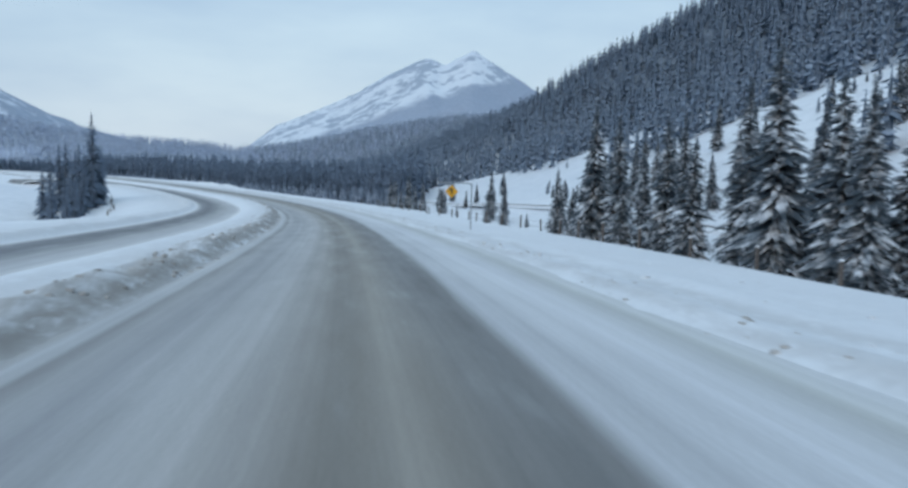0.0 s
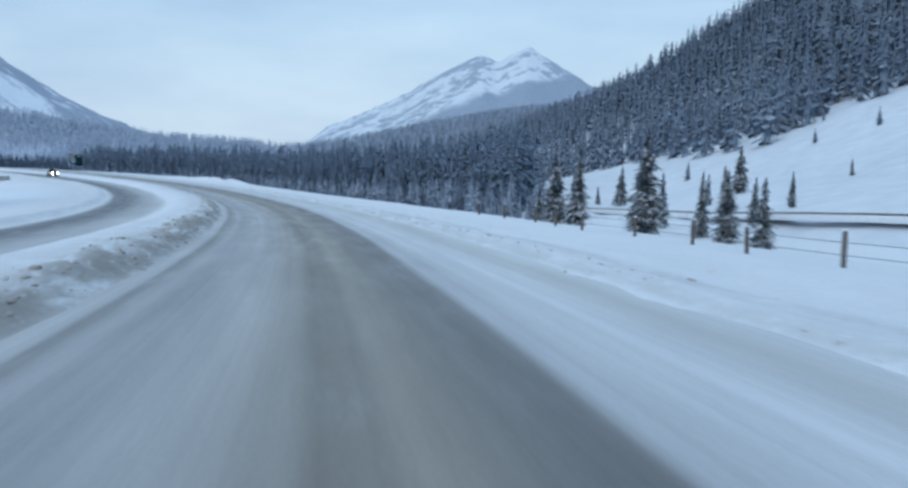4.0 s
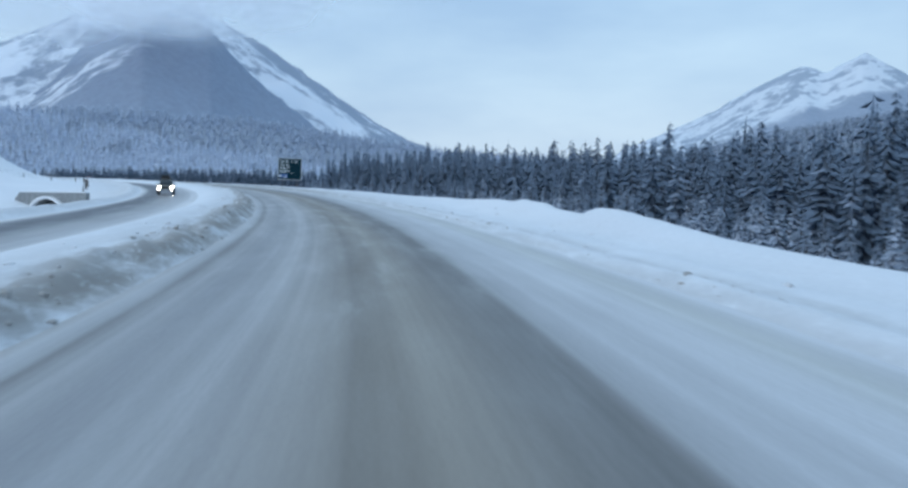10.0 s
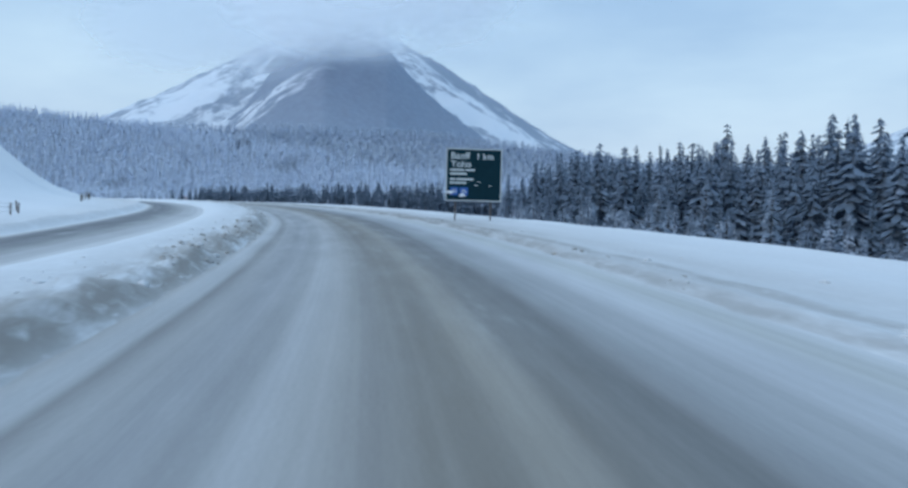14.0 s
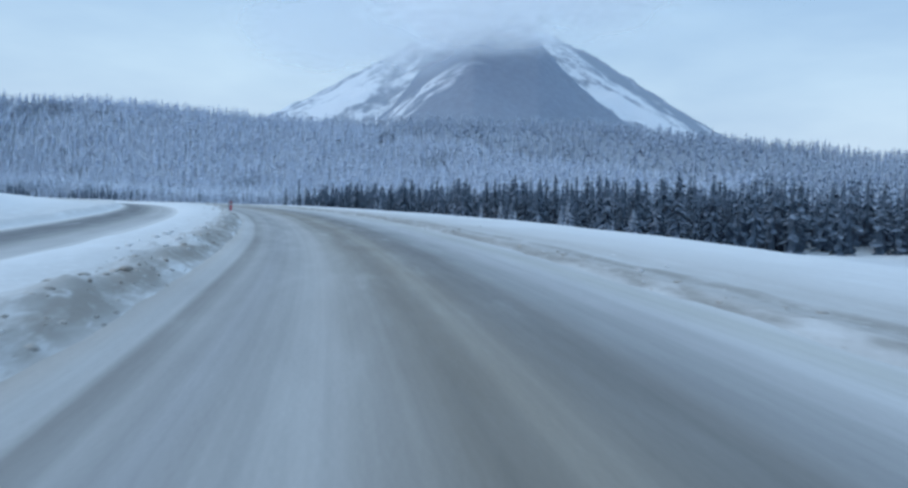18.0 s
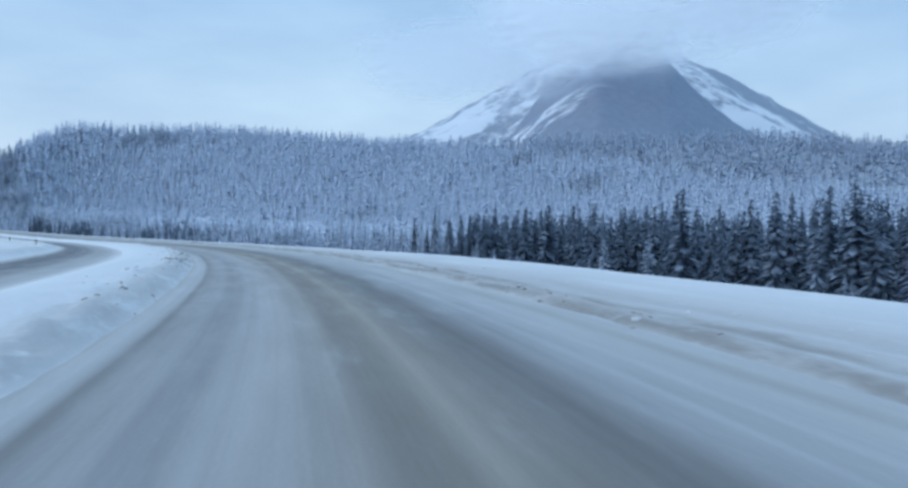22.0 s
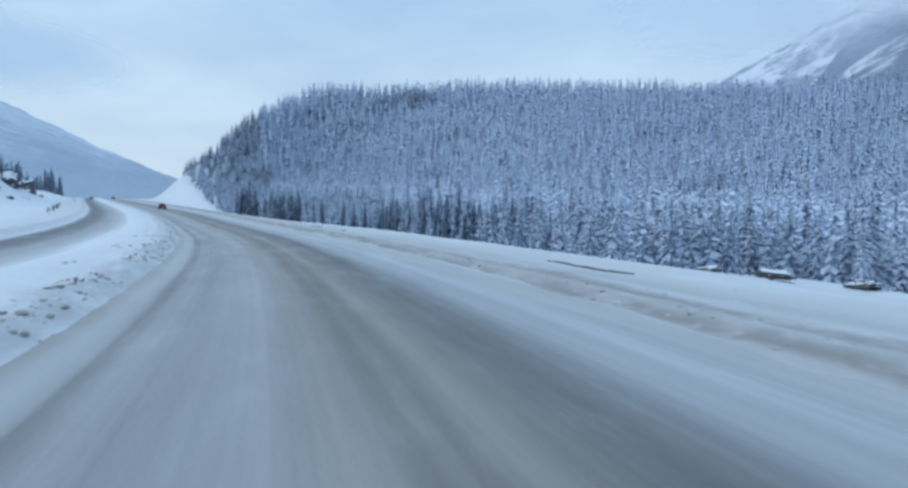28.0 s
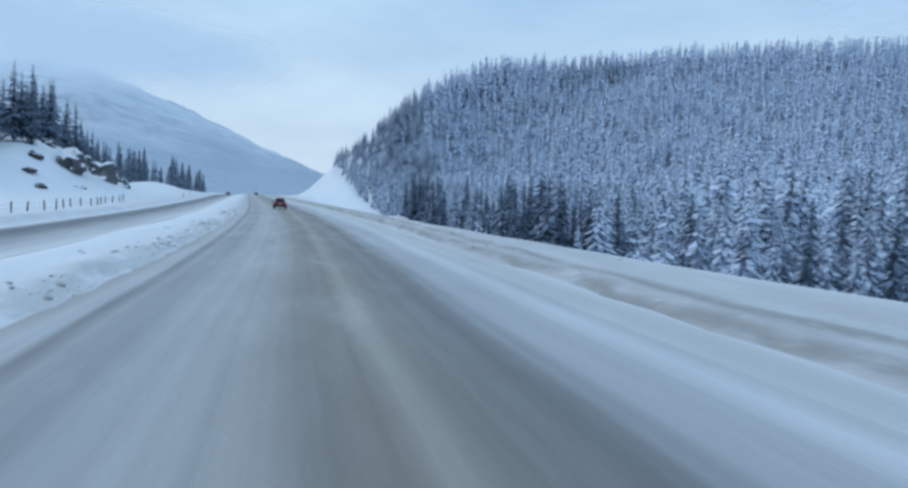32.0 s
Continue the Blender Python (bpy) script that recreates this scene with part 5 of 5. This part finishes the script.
def fence(posts, label, group, height=1.15, wires=(0.45, 0.85)):
    """A row of wooden posts with wires between them: (s, u) of each post."""
    top = empty("fence", road_pose(*posts[0]), label, "fence", group)
    inv = top.matrix_world.inverted()
    rg = random.Random(int(posts[0][0]))
    pts = []
    for s, u in posts:
        X, Y, _ = at(s, u)
        z = float(land([X], [Y])[0])
        p = inv @ Vector((float(X), float(Y), z))
        pts.append(p)
        hh = height * rg.uniform(0.9, 1.12)
        bm = cyl_bm(0.085, 0.075, hh + 0.4, (0, 0, hh / 2 - 0.2), 8, (rg.uniform(-3, 3), rg.uniform(-3, 3), 0))
        bmesh.ops.translate(bm, vec=p, verts=bm.verts)
        part("post", bm, m_wood, top)
        bm = bmesh.new()
        bmesh.ops.create_icosphere(bm, subdivisions=1, radius=0.11)
        bmesh.ops.scale(bm, vec=(1, 1, 0.5), verts=bm.verts)
        bmesh.ops.translate(bm, vec=p + Vector((0, 0, hh)), verts=bm.verts)
        part("snow_cap", bm, m_capsnow, top, "", True)
    for a, b in zip(pts[:-1], pts[1:]):
        for w in wires:
            d = b - a
            bm = bmesh.new()
            bmesh.ops.create_cone(bm, cap_ends=True, segments=4, radius1=0.012, radius2=0.012, depth=d.length)
            bm.transform(Matrix.Translation((a + b) / 2 + Vector((0, 0, w))) @ d.to_track_quat("Z", "Y").to_matrix().to_4x4())
            part("wire", bm, m_wire, top)
    return top


fence([(18 + i * 5.2, 16.6 + 0.4 * math.sin(i)) for i in range(14)], "weathered wooden fence posts with wire in deep snow", "fences")
fence([(90 + i * 5.0, 16.4 + 0.5 * math.sin(i * 1.7)) for i in range(15)], "weathered wooden fence posts with wire below the road shoulder", "fences")
fence([(384 + i * 3.6, -26.2 - 0.25 * math.sin(i * 2.1)) for i in range(13)], "short snowy fence posts along the far verge", "fences")
fence([(432, -27.5), (434, -32), (437, -37), (441, -42), (446, -47)], "fence posts climbing a white slope", "fences")
fence([(872 + i * 4.4, -24.5 - 0.3 * math.sin(i * 1.3)) for i in range(15)], "fence posts under the rock cut", "fences")
fence([(165 + i * 4.5, -34.5 - 0.4 * math.sin(i)) for i in range(13)], "fence posts in snow before a clump of spruces", "fences")
fence([(478 + i * 5, -27 - 0.4 * math.sin(i)) for i in range(8)], "fence posts in the snow across the road", "fences")


def side_track():
    """A low snowed-in track below the slope, of which one dark rail shows."""
    ss = np.arange(62, 252, 6.0)
    uu = np.interp(ss, [60, 105, 130, 165, 200, 250], [46, 43.5, 41, 41, 49, 64])
    X, Y, _ = at(ss, uu)
    Z = land(X, Y)
    top = empty("side_track", pose(float(X[0]), float(Y[0]), float(Z[0])), "snowed-in side track with one dark steel rail showing", "track")
    org = Vector((float(X[0]), float(Y[0]), float(Z[0])))
    P = [Vector((float(x), float(y), float(z))) - org for x, y, z in zip(X, Y, Z)]
    for a, b in zip(P[:-1], P[1:]):
        d = b - a
        m = Matrix.Translation((a + b) / 2) @ d.to_track_quat("Y", "Z").to_matrix().to_4x4()
        bm = box_bm((0.12, d.length + 0.02, 0.22), (0, 0, 0.28), 0.02)
        bm.transform(m)
        part("rail", bm, m_wood, top)
        bm = box_bm((1.9, d.length + 0.05, 0.5), (-1.0, 0, -0.02), 0.1)
        bm.transform(m)
        part("snowed_bed", bm, m_capsnow, top)


side_track()


def culvert():
    """Concrete headwall of an underpass, with an arched mouth, half sunk in snow."""
    cx, cy = -174.0, 307.6
    yaw = 163.5
    m = pose(cx, cy, -4.0, 0, 0, yaw + 180)
    top = empty("underpass", m, "concrete underpass headwall with an arched mouth, drifted with snow", "underpass")
    hw, hh, r, th = 15.0, 4.1, 7.0, 0.45
    bm = bmesh.new()
    ring = []
    n = 24
    for i in range(n + 1):
        a = math.pi * i / n
        ring.append((r * math.cos(a) + 2.0, 3.1 * math.sin(a)))
    outer = [(hw, 0.0), (hw, hh), (-hw + 5, hh - 0.3), (-hw, 1.2), (-hw, 0.0)]
    prof = outer + [(x, z) for x, z in ring[::-1]]
    f = bm.faces.new([bm.verts.new((x, -th / 2, z)) for x, z in prof])
    ext = bmesh.ops.extrude_face_region(bm, geom=[f])
    bmesh.ops.translate(bm, vec=(0, th, 0), verts=[v for v in ext["geom"] if isinstance(v, bmesh.types.BMVert)])
    bmesh.ops.recalc_face_normals(bm, faces=bm.faces)
    part("headwall", bm, m_concrete, top, "grey concrete wall")
    bm = bmesh.new()
    for i in range(n):
        for rad, q in ((1.0, 0),):
            (x0, z0), (x1, z1) = ring[i], ring[i + 1]
            k = 1.07
            def o(x, z, f):
                return ((x - 2.0) * f + 2.0, z * f)
            a, b = o(x0, z0, 1.0), o(x1, z1, 1.0)
            c, d = o(x1, z1, 1.1), o(x0, z0, 1.1)
            vs = [bm.verts.new((p[0], y, p[1])) for y in (-0.7, -th / 2 + 0.02) for p in (a, b, c, d)]
            for idx in ((0, 1, 2, 3), (7, 6, 5, 4), (0, 4, 5, 1), (3, 2, 6, 7)):
                bm.faces.new([vs[j] for j in idx])
    bmesh.ops.remove_doubles(bm, verts=bm.verts, dist=0.001)
    bmesh.ops.recalc_face_normals(bm, faces=bm.faces)
    part("arch_rim", bm, m_capsnow, top, "rim of the arch, white with snow")
    bm = bmesh.new()
    for i in range(n):
        (x0, z0), (x1, z1) = ring[i], ring[i + 1]
        bm.faces.new([bm.verts.new(v) for v in ((x0, 0.1, z0), (x1, 0.1, z1), (x1, 14, z1), (x0, 14, z0))])
    bm.faces.new([bm.verts.new((x, 14, z)) for x, z in ring])
    part("barrel", bm, m_concrete, top, "dark corrugated barrel of the underpass")
    part("coping_snow", box_bm((hw * 2 - 5.5, 0.6, 0.16), (2.6, 0, hh - 0.02), 0.05, (0, -0.4, 0)), m_capsnow, top, "snow on the coping")


culvert()


def delineator(s, u, lean):
    m = road_pose(s, u, float(median_relief(np.array([s]), np.array([u - 0.85]))[0])) @ pose(0, 0, 0, lean, lean * 0.6, 0)
    top = empty("delineator_post", m, "red plastic marker post with banded top in the median snow", "marker post", "marker posts in the median")
    part("post", cyl_bm(0.065, 0.055, 1.35, (0, 0, 0.50), 12), plain_red, top)
    part("band", cyl_bm(0.066, 0.064, 0.10, (0, 0, 0.78), 12), m_signwhite, top, "pale reflective band")
    part("band", cyl_bm(0.064, 0.062, 0.14, (0, 0, 0.96), 12), m_black, top, "dark band")
    part("cap", cyl_bm(0.058, 0.03, 0.06, (0, 0, 1.2), 12), m_black, top, "dark cap")


plain_red = plain("faded_red_plastic", (0.50, 0.035, 0.07), 0.5, 0, 0.15)
for s, u, ln in ((540.3, -4.8, 4), (541.4, -4.65, -6), (542.6, -4.55, 2), (544.0, -4.5, 0)):
    delineator(s, u, ln)
tp = empty("median_marker", road_pose(541.0, -4.85, 0.35), "small white marker board with dark bars in the snow", "marker board")
part("board", box_bm((0.32, 0.03, 0.75), (0, 0, 0.5), 0.01), m_signwhite, tp)
for z in (0.45, 0.62):
    part("bar", box_bm((0.12, 0.012, 0.08), (0, -0.02, z), 0.004), m_black, tp)
part("post", box_bm((0.06, 0.05, 0.7), (0, 0.04, 0.2)), m_wood, tp)

# small posts by the far verge
for s, u in ((1010, -21), (1048, -22), (700, -20.5), (760, -20.5)):
    tp = empty("verge_post", road_pose(s, u), "short dark verge post in snow", "marker post", "verge posts")
    part("post", box_bm((0.14, 0.10, 1.3), (0, 0, 0.45), 0.01), m_wood, tp)
    part("plate", box_bm((0.3, 0.03, 0.3), (0, -0.06, 0.95), 0.01), m_black, tp)


# ---- rocks ----
def boulder(s, u, size, seed, label="dark rock ledge breaking through the snow", group="rocks", dz=0.0):
    rg = random.Random(seed)
    bm = bmesh.new()
    bmesh.ops.create_icosphere(bm, subdivisions=3, radius=1.0)
    off = Vector((rg.uniform(0, 50), rg.uniform(0, 50), rg.uniform(0, 50)))
    for v in bm.verts:
        k = noise.fractal(v.co * 0.9 + off, 1.0, 2.0, 4)
        q = noise.cell(v.co * 1.3 + off)
        v.co *= 1 + 0.45 * k + 0.18 * q
    bmesh.ops.scale(bm, vec=size, verts=bm.verts)
    ob = link_mesh(bm, "rock", m_rock)
    X, Y, _ = at(s, u)
    ob.matrix_world = pose(float(X), float(Y), float(land([X], [Y])[0]) + dz, rg.uniform(-8, 8), rg.uniform(-8, 8), math.degrees(float(np.interp(s, LS, LH))) + rg.uniform(-20, 20))
    return tagged(ob, label, "rock", group)


for i, (s, u, a, b, c, dz) in enumerate(((963, -38, 2.8, 6.5, 2.9, 0.5), (977, -35, 2.6, 5.6, 2.8, 0.3), (953, -42, 1.2, 2.5, 0.9, 0.3), (970, -44, 1.0, 2.4, 0.9, 0.3), (985, -40, 1.6, 3.0, 1.2, 0.2),
                                         (991, -35, 1.4, 2.2, 1.5, 0.1), (999, -34, 1.2, 2.0, 1.0, 0.1), (941, -40, 1.0, 2.4, 0.7, 0.2), (931, -36, 0.9, 2.2, 0.6, 0.2), (927, -46, 2.0, 4.0, 1.2, 0.2), (945, -33, .7, 1.5, .5, 0.1),
                                         (982, -31, 0.8, 1.4, 0.6, 0.1), (1005, -37, 1.3, 2.4, 1.1, 0.1))):
    boulder(s, u, (a, b, c), 900 + i, "dark cut rock showing through snow on the bank", "rocks of the rock cut", dz)
for i, (s, u, a, b, c) in enumerate(((752, 44, 1.6, 3.4, 0.75), (746, 47, 1.3, 2.8, 0.6), (759, 43, 1.0, 2.4, 0.55), (740, 50, 1.3, 2.4, 0.6), (764, 40, 0.8, 1.8, 0.45), (736, 44, 0.8, 1.7, 0.4), (770, 41, 0.9, 2.0, .5), (748, 41, 0.7, 1.5, 0.4), (756, 47, 0.9, 2.0, 0.6))):
    boulder(s, u, (a * 0.7, b * 0.7, c * 0.6), 950 + i, "dark rock ledge with snow below the shoulder", "rocks below the shoulder", 0.1)

# ---- clods thrown up by the plough ----


def clods(name, n, s0, s1, ulo, uhi, smin, smax, seed, mat, label, base):
    rg = np.random.default_rng(seed)
    ico = bmesh.new()
    bmesh.ops.create_icosphere(ico, subdivisions=1, radius=1.0)
    IV = np.array([v.co[:] for v in ico.verts])
    IF = np.array([[v.index for v in f.verts] for f in ico.faces])
    ico.free()
    s = rg.uniform(s0, s1, n)
    clump = fbm(s / 9, s * 0, 3, seed) > -0.12
    s = s[clump]
    n = len(s)
    u = ulo + (uhi - ulo) * rg.beta(1.6, 2.2, n)
    X, Y, _ = at(s, u + drift(s, u))
    Z = land(X, Y, s, u) + base(s, u)
    size = smin + (smax - smin) * rg.random(n) ** 3
    V = IV[None] * (1 + rg.uniform(-0.35, 0.35, (n, len(IV), 1))) * size[:, None, None] * np.stack([rg.uniform(0.8, 1.5, n), rg.uniform(0.8, 1.5, n), rg.uniform(0.5, 0.8, n)], 1)[:, None, :]
    V = V + np.stack([X, Y, Z], 1)[:, None, :]
    Fs = (IF[None] + (np.arange(n) * len(IV))[:, None, None]).reshape(-1, 3)
    return tagged(new(name, tri_mesh(name, V.reshape(-1, 3), Fs, [mat])), label, "snow clods", kind="stuff")


m_clod = plain("dirty_snow", (0.43, 0.41, 0.392), 0.85, 0, 0.35, 2.5)
m_clod_w = plain("broken_snow", (0.66, 0.67, 0.69), 0.8, 0, 0.2, 2.5)
clods("dirty_clods", 8000, -30, 900, -6.9, -4.65, 0.02, 0.12, 4, m_clod, "dirty frozen snow clods on the median bank", median_relief)
clods("snow_clods", 2000, -30, 960, -8.2, -4.9, 0.04, 0.16, 5, m_clod_w, "broken snow lumps on the median bank", median_relief)
clods("shoulder_clods", 2200, -30, 960, 6.9, 9.6, 0.03, 0.11, 6, m_clod, "dirty frozen clods along the shoulder ridge", right_relief)
clods("shoulder_lumps", 900, -30, 960, 7.2, 14.5, 0.04, 0.17, 7, m_clod_w, "snow lumps on the shoulder", right_relief)


def earth_patch(s0, u0, s1, u1, width, seed):
    """A long crumbled patch of bare earth that shows through the snow, widest in the middle."""
    t = np.linspace(0, 1, 25)
    v = np.linspace(-1, 1, 7)
    T, V = [a.ravel() for a in np.meshgrid(t, v, indexing="ij")]
    half = width * 0.5 * np.sin(np.pi * np.clip(T, 0.02, 0.98)) * np.clip(0.75 + 1.3 * fbm(T * 7, T * 0, 3, seed), 0.12, 2)
    s = s0 + (s1 - s0) * T
    u = u0 + (u1 - u0) * T + 0.12 * fbm(T * 4, T * 0 + 3, 3, seed + 1) + V * half
    X, Y, _ = at(s, u)
    uu = u - drift(s, u)
    Z = land(X, Y, s, uu) + right_relief(s, uu) + 0.035 * (1 - V ** 2) + 0.05 * fbm(T * 14, V * 2, 3, seed + 2) * (1 - V ** 2) + 0.03 - 0.06 * V ** 4
    ob = grid_mesh("earth_patch", np.stack([X, Y, Z], 1), len(t), len(v), m_earth)
    return tagged(ob, "crumbled dark earth showing through the snow of the shoulder", "bare earth", "bare patches on the shoulder")


m_earth = plain("bare_earth", (0.12, 0.122, 0.128), 0.9, 0, 0.4, 3.0)
for i, (s0, u0, s1, u1, width) in enumerate(((725.5, 13.8, 733.2, 13.55, 0.28), (792.3, 12.55, 794.2, 12.3, 0.26), (794.7, 12.2, 796.9, 12.0, 0.22), (779.6, 12.5, 780.9, 12.4, 0.3))):
    earth_patch(s0, u0, s1, u1, width, 600 + 10 * i)

# ================= vehicles =================
m_tyre = plain("tyre_rubber", (0.025, 0.025, 0.027), 0.85)
m_rim = plain("wheel_alloy", (0.35, 0.35, 0.36), 0.4, 0.8)
m_glass = Mat("dark_glass", 0.08)
m_glass.color((0.02, 0.025, 0.03))
m_glass = m_glass.m
m_redpaint = plain("dark_red_paint", (0.10, 0.010, 0.016), 0.35, 0, 0.2, 2)
m_beige = plain("dusty_silver_paint", (0.30, 0.27, 0.23), 0.4, 0.2, 0.2, 2)
m_trim = plain("black_trim", (0.02, 0.02, 0.022), 0.6)
m_tail = plain("tail_lamp", (0.7, 0.02, 0.02), 0.3, emit=0.15)
m_head = plain("head_lamp", (1.0, 0.95, 0.82), 0.2, emit=25.0)


def loft(sections, mat, parent, name, label=""):
    """A body from cross sections: (y, half width at bottom, half width at top, z bottom, z top), rounded."""
    bm = bmesh.new()
    rings = []
    for y, wb, wt_, z0, z1 in sections:
        pts = []
        for k in range(16):
            a = 2 * math.pi * (k + 0.5) / 16
            c, s_ = math.cos(a), math.sin(a)
            e = 0.42
            px = math.copysign(abs(c) ** e, c)
            pz = math.copysign(abs(s_) ** e, s_)
            f = (pz + 1) / 2
            pts.append(bm.verts.new((px * (wb + (wt_ - wb) * f), y, z0 + (z1 - z0) * f)))
        rings.append(pts)
    for a, b in zip(rings[:-1], rings[1:]):
        for k in range(16):
            bm.faces.new((a[k], a[(k + 1) % 16], b[(k + 1) % 16], b[k]))
    bm.faces.new(rings[0][::-1])
    bm.faces.new(rings[-1])
    bmesh.ops.recalc_face_normals(bm, faces=bm.faces)
    return part(name, bm, mat, parent, label, True)


def wheel(parent, x, y, r=0.34, w=0.23):
    t = part("wheel", cyl_bm(r, r, w, (0, 0, 0), 24, (0, 90, 0)), m_tyre, parent)
    t.location = (x, y, r)
    part("rim", cyl_bm(r * 0.62, r * 0.58, w + 0.03, (0, 0, 0), 16, (0, 90, 0)), m_rim, t)


def red_car(m, label):
    top = empty("car", m, label, "car")
    loft([(-2.2, 0.70, 0.74, 0.38, 0.92), (-2.1, 0.84, 0.82, 0.30, 1.02), (-1.2, 0.92, 0.88, 0.26, 1.05), (0.8, 0.92, 0.88, 0.26, 1.02), (1.7, 0.90, 0.84, 0.28, 0.90), (2.15, 0.72, 0.66, 0.34, 0.78)], m_redpaint, top, "body")
    loft([(-1.95, 0.72, 0.52, 0.95, 1.10), (-1.45, 0.78, 0.58, 0.95, 1.46), (-0.4, 0.80, 0.62, 0.95, 1.54), (0.5, 0.80, 0.62, 0.95, 1.50), (1.2, 0.76, 0.55, 0.92, 1.02)], m_glass, top, "cabin_glass", "dark tinted glass")
    loft([(-1.4, 0.56, 0.5, 1.42, 1.50), (-0.4, 0.63, 0.58, 1.46, 1.58), (0.5, 0.62, 0.56, 1.42, 1.54)], m_redpaint, top, "roof")
    part("bumper", box_bm((1.62, 0.16, 0.22), (0, -2.2, 0.48), 0.05), m_trim, top, "black rear bumper")
    part("number_plate", box_bm((0.36, 0.02, 0.14), (0, -2.29, 0.72), 0.004), m_signwhite, top)
    part("windscreen_snow", box_bm((1.0, 0.5, 0.03), (0, -1.72, 1.22), 0.01, (-38, 0, 0)), m_glass, top, "rear window")
    for x in (-0.66, 0.66):
        part("tail_lamp", box_bm((0.34, 0.08, 0.18), (x, -2.17, 0.86), 0.02), m_tail, top, "lit red tail lamp")
        part("mirror", box_bm((0.18, 0.1, 0.12), (x * 1.45, 0.6, 1.02), 0.03), m_redpaint, top)
        for y in (-1.35, 1.35):
            wheel(top, x * 1.24, y)
    return top


lead_m = road_pose(800 + 113, 0.1, 0.03)
red_car(lead_m, "dark red car with lit tail lamps on the snowy highway")


def pickup(m):
    top = empty("pickup_truck", m, "dusty silver pickup with glaring headlamps and a dark roof load", "pickup truck")
    loft([(-2.75, 0.86, 0.88, 0.50, 1.12), (-2.6, 0.94, 0.94, 0.45, 1.18), (-0.9, 0.97, 0.95, 0.42, 1.18), (1.0, 0.97, 0.95, 0.42, 1.18), (2.1, 0.96, 0.92, 0.45, 1.16), (2.65, 0.90, 0.84, 0.5, 1.08)], m_beige, top, "body")
    loft([(-1.0, 0.84, 0.66, 1.1, 1.82), (-0.6, 0.86, 0.70, 1.1, 1.92), (0.6, 0.86, 0.70, 1.1, 1.90), (1.4, 0.82, 0.62, 1.1, 1.2)], m_glass, top, "cabin_glass", "dark windows")
    loft([(-0.9, 0.70, 0.62, 1.82, 1.92), (0.55, 0.70, 0.62, 1.82, 1.94)], m_beige, top, "roof")
    part("roof_load", box_bm((1.0, 1.5, 0.55), (0.1, -0.6, 2.2), 0.16), m_trim, top, "dark bundle strapped on the roof")
    part("bed_cover", box_bm((1.6, 1.5, 0.3), (0, -1.85, 1.25), 0.08), m_trim, top)
    part("grille", box_bm((1.0, 0.06, 0.34), (0, 2.66, 0.86), 0.02), m_trim, top)
    part("bumper", box_bm((1.75, 0.18, 0.24), (0, 2.66, 0.55), 0.05), m_steel, top)
    part("number_plate", box_bm((0.34, 0.02, 0.14), (0, 2.77, 0.56), 0.004), m_signwhite, top)
    for x in (-0.72, 0.72):
        part("head_lamp", box_bm((0.30, 0.08, 0.24), (x, 2.62, 0.92), 0.04), m_head, top, "glaring headlamp")
        part("fog_lamp", cyl_bm(0.07, 0.07, 0.06, (x, 2.74, 0.56), 12, (90, 0, 0)), m_head, top, "lit fog lamp")
        part("mirror", box_bm((0.24, 0.1, 0.22), (x * 1.5, 1.0, 1.28), 0.04), m_trim, top)
        for y in (-1.7, 1.7):
            wheel(top, x * 1.22, y, 0.40, 0.27)
    return top


pickup(road_pose(351.5, -14.2, 0.03, 180))
red_car(road_pose(1175, -13.5, 0.03, 180), "distant dark car on the opposite carriageway")
red_car(road_pose(1235, 0.0, 0.03), "distant dark car far ahead on the highway")
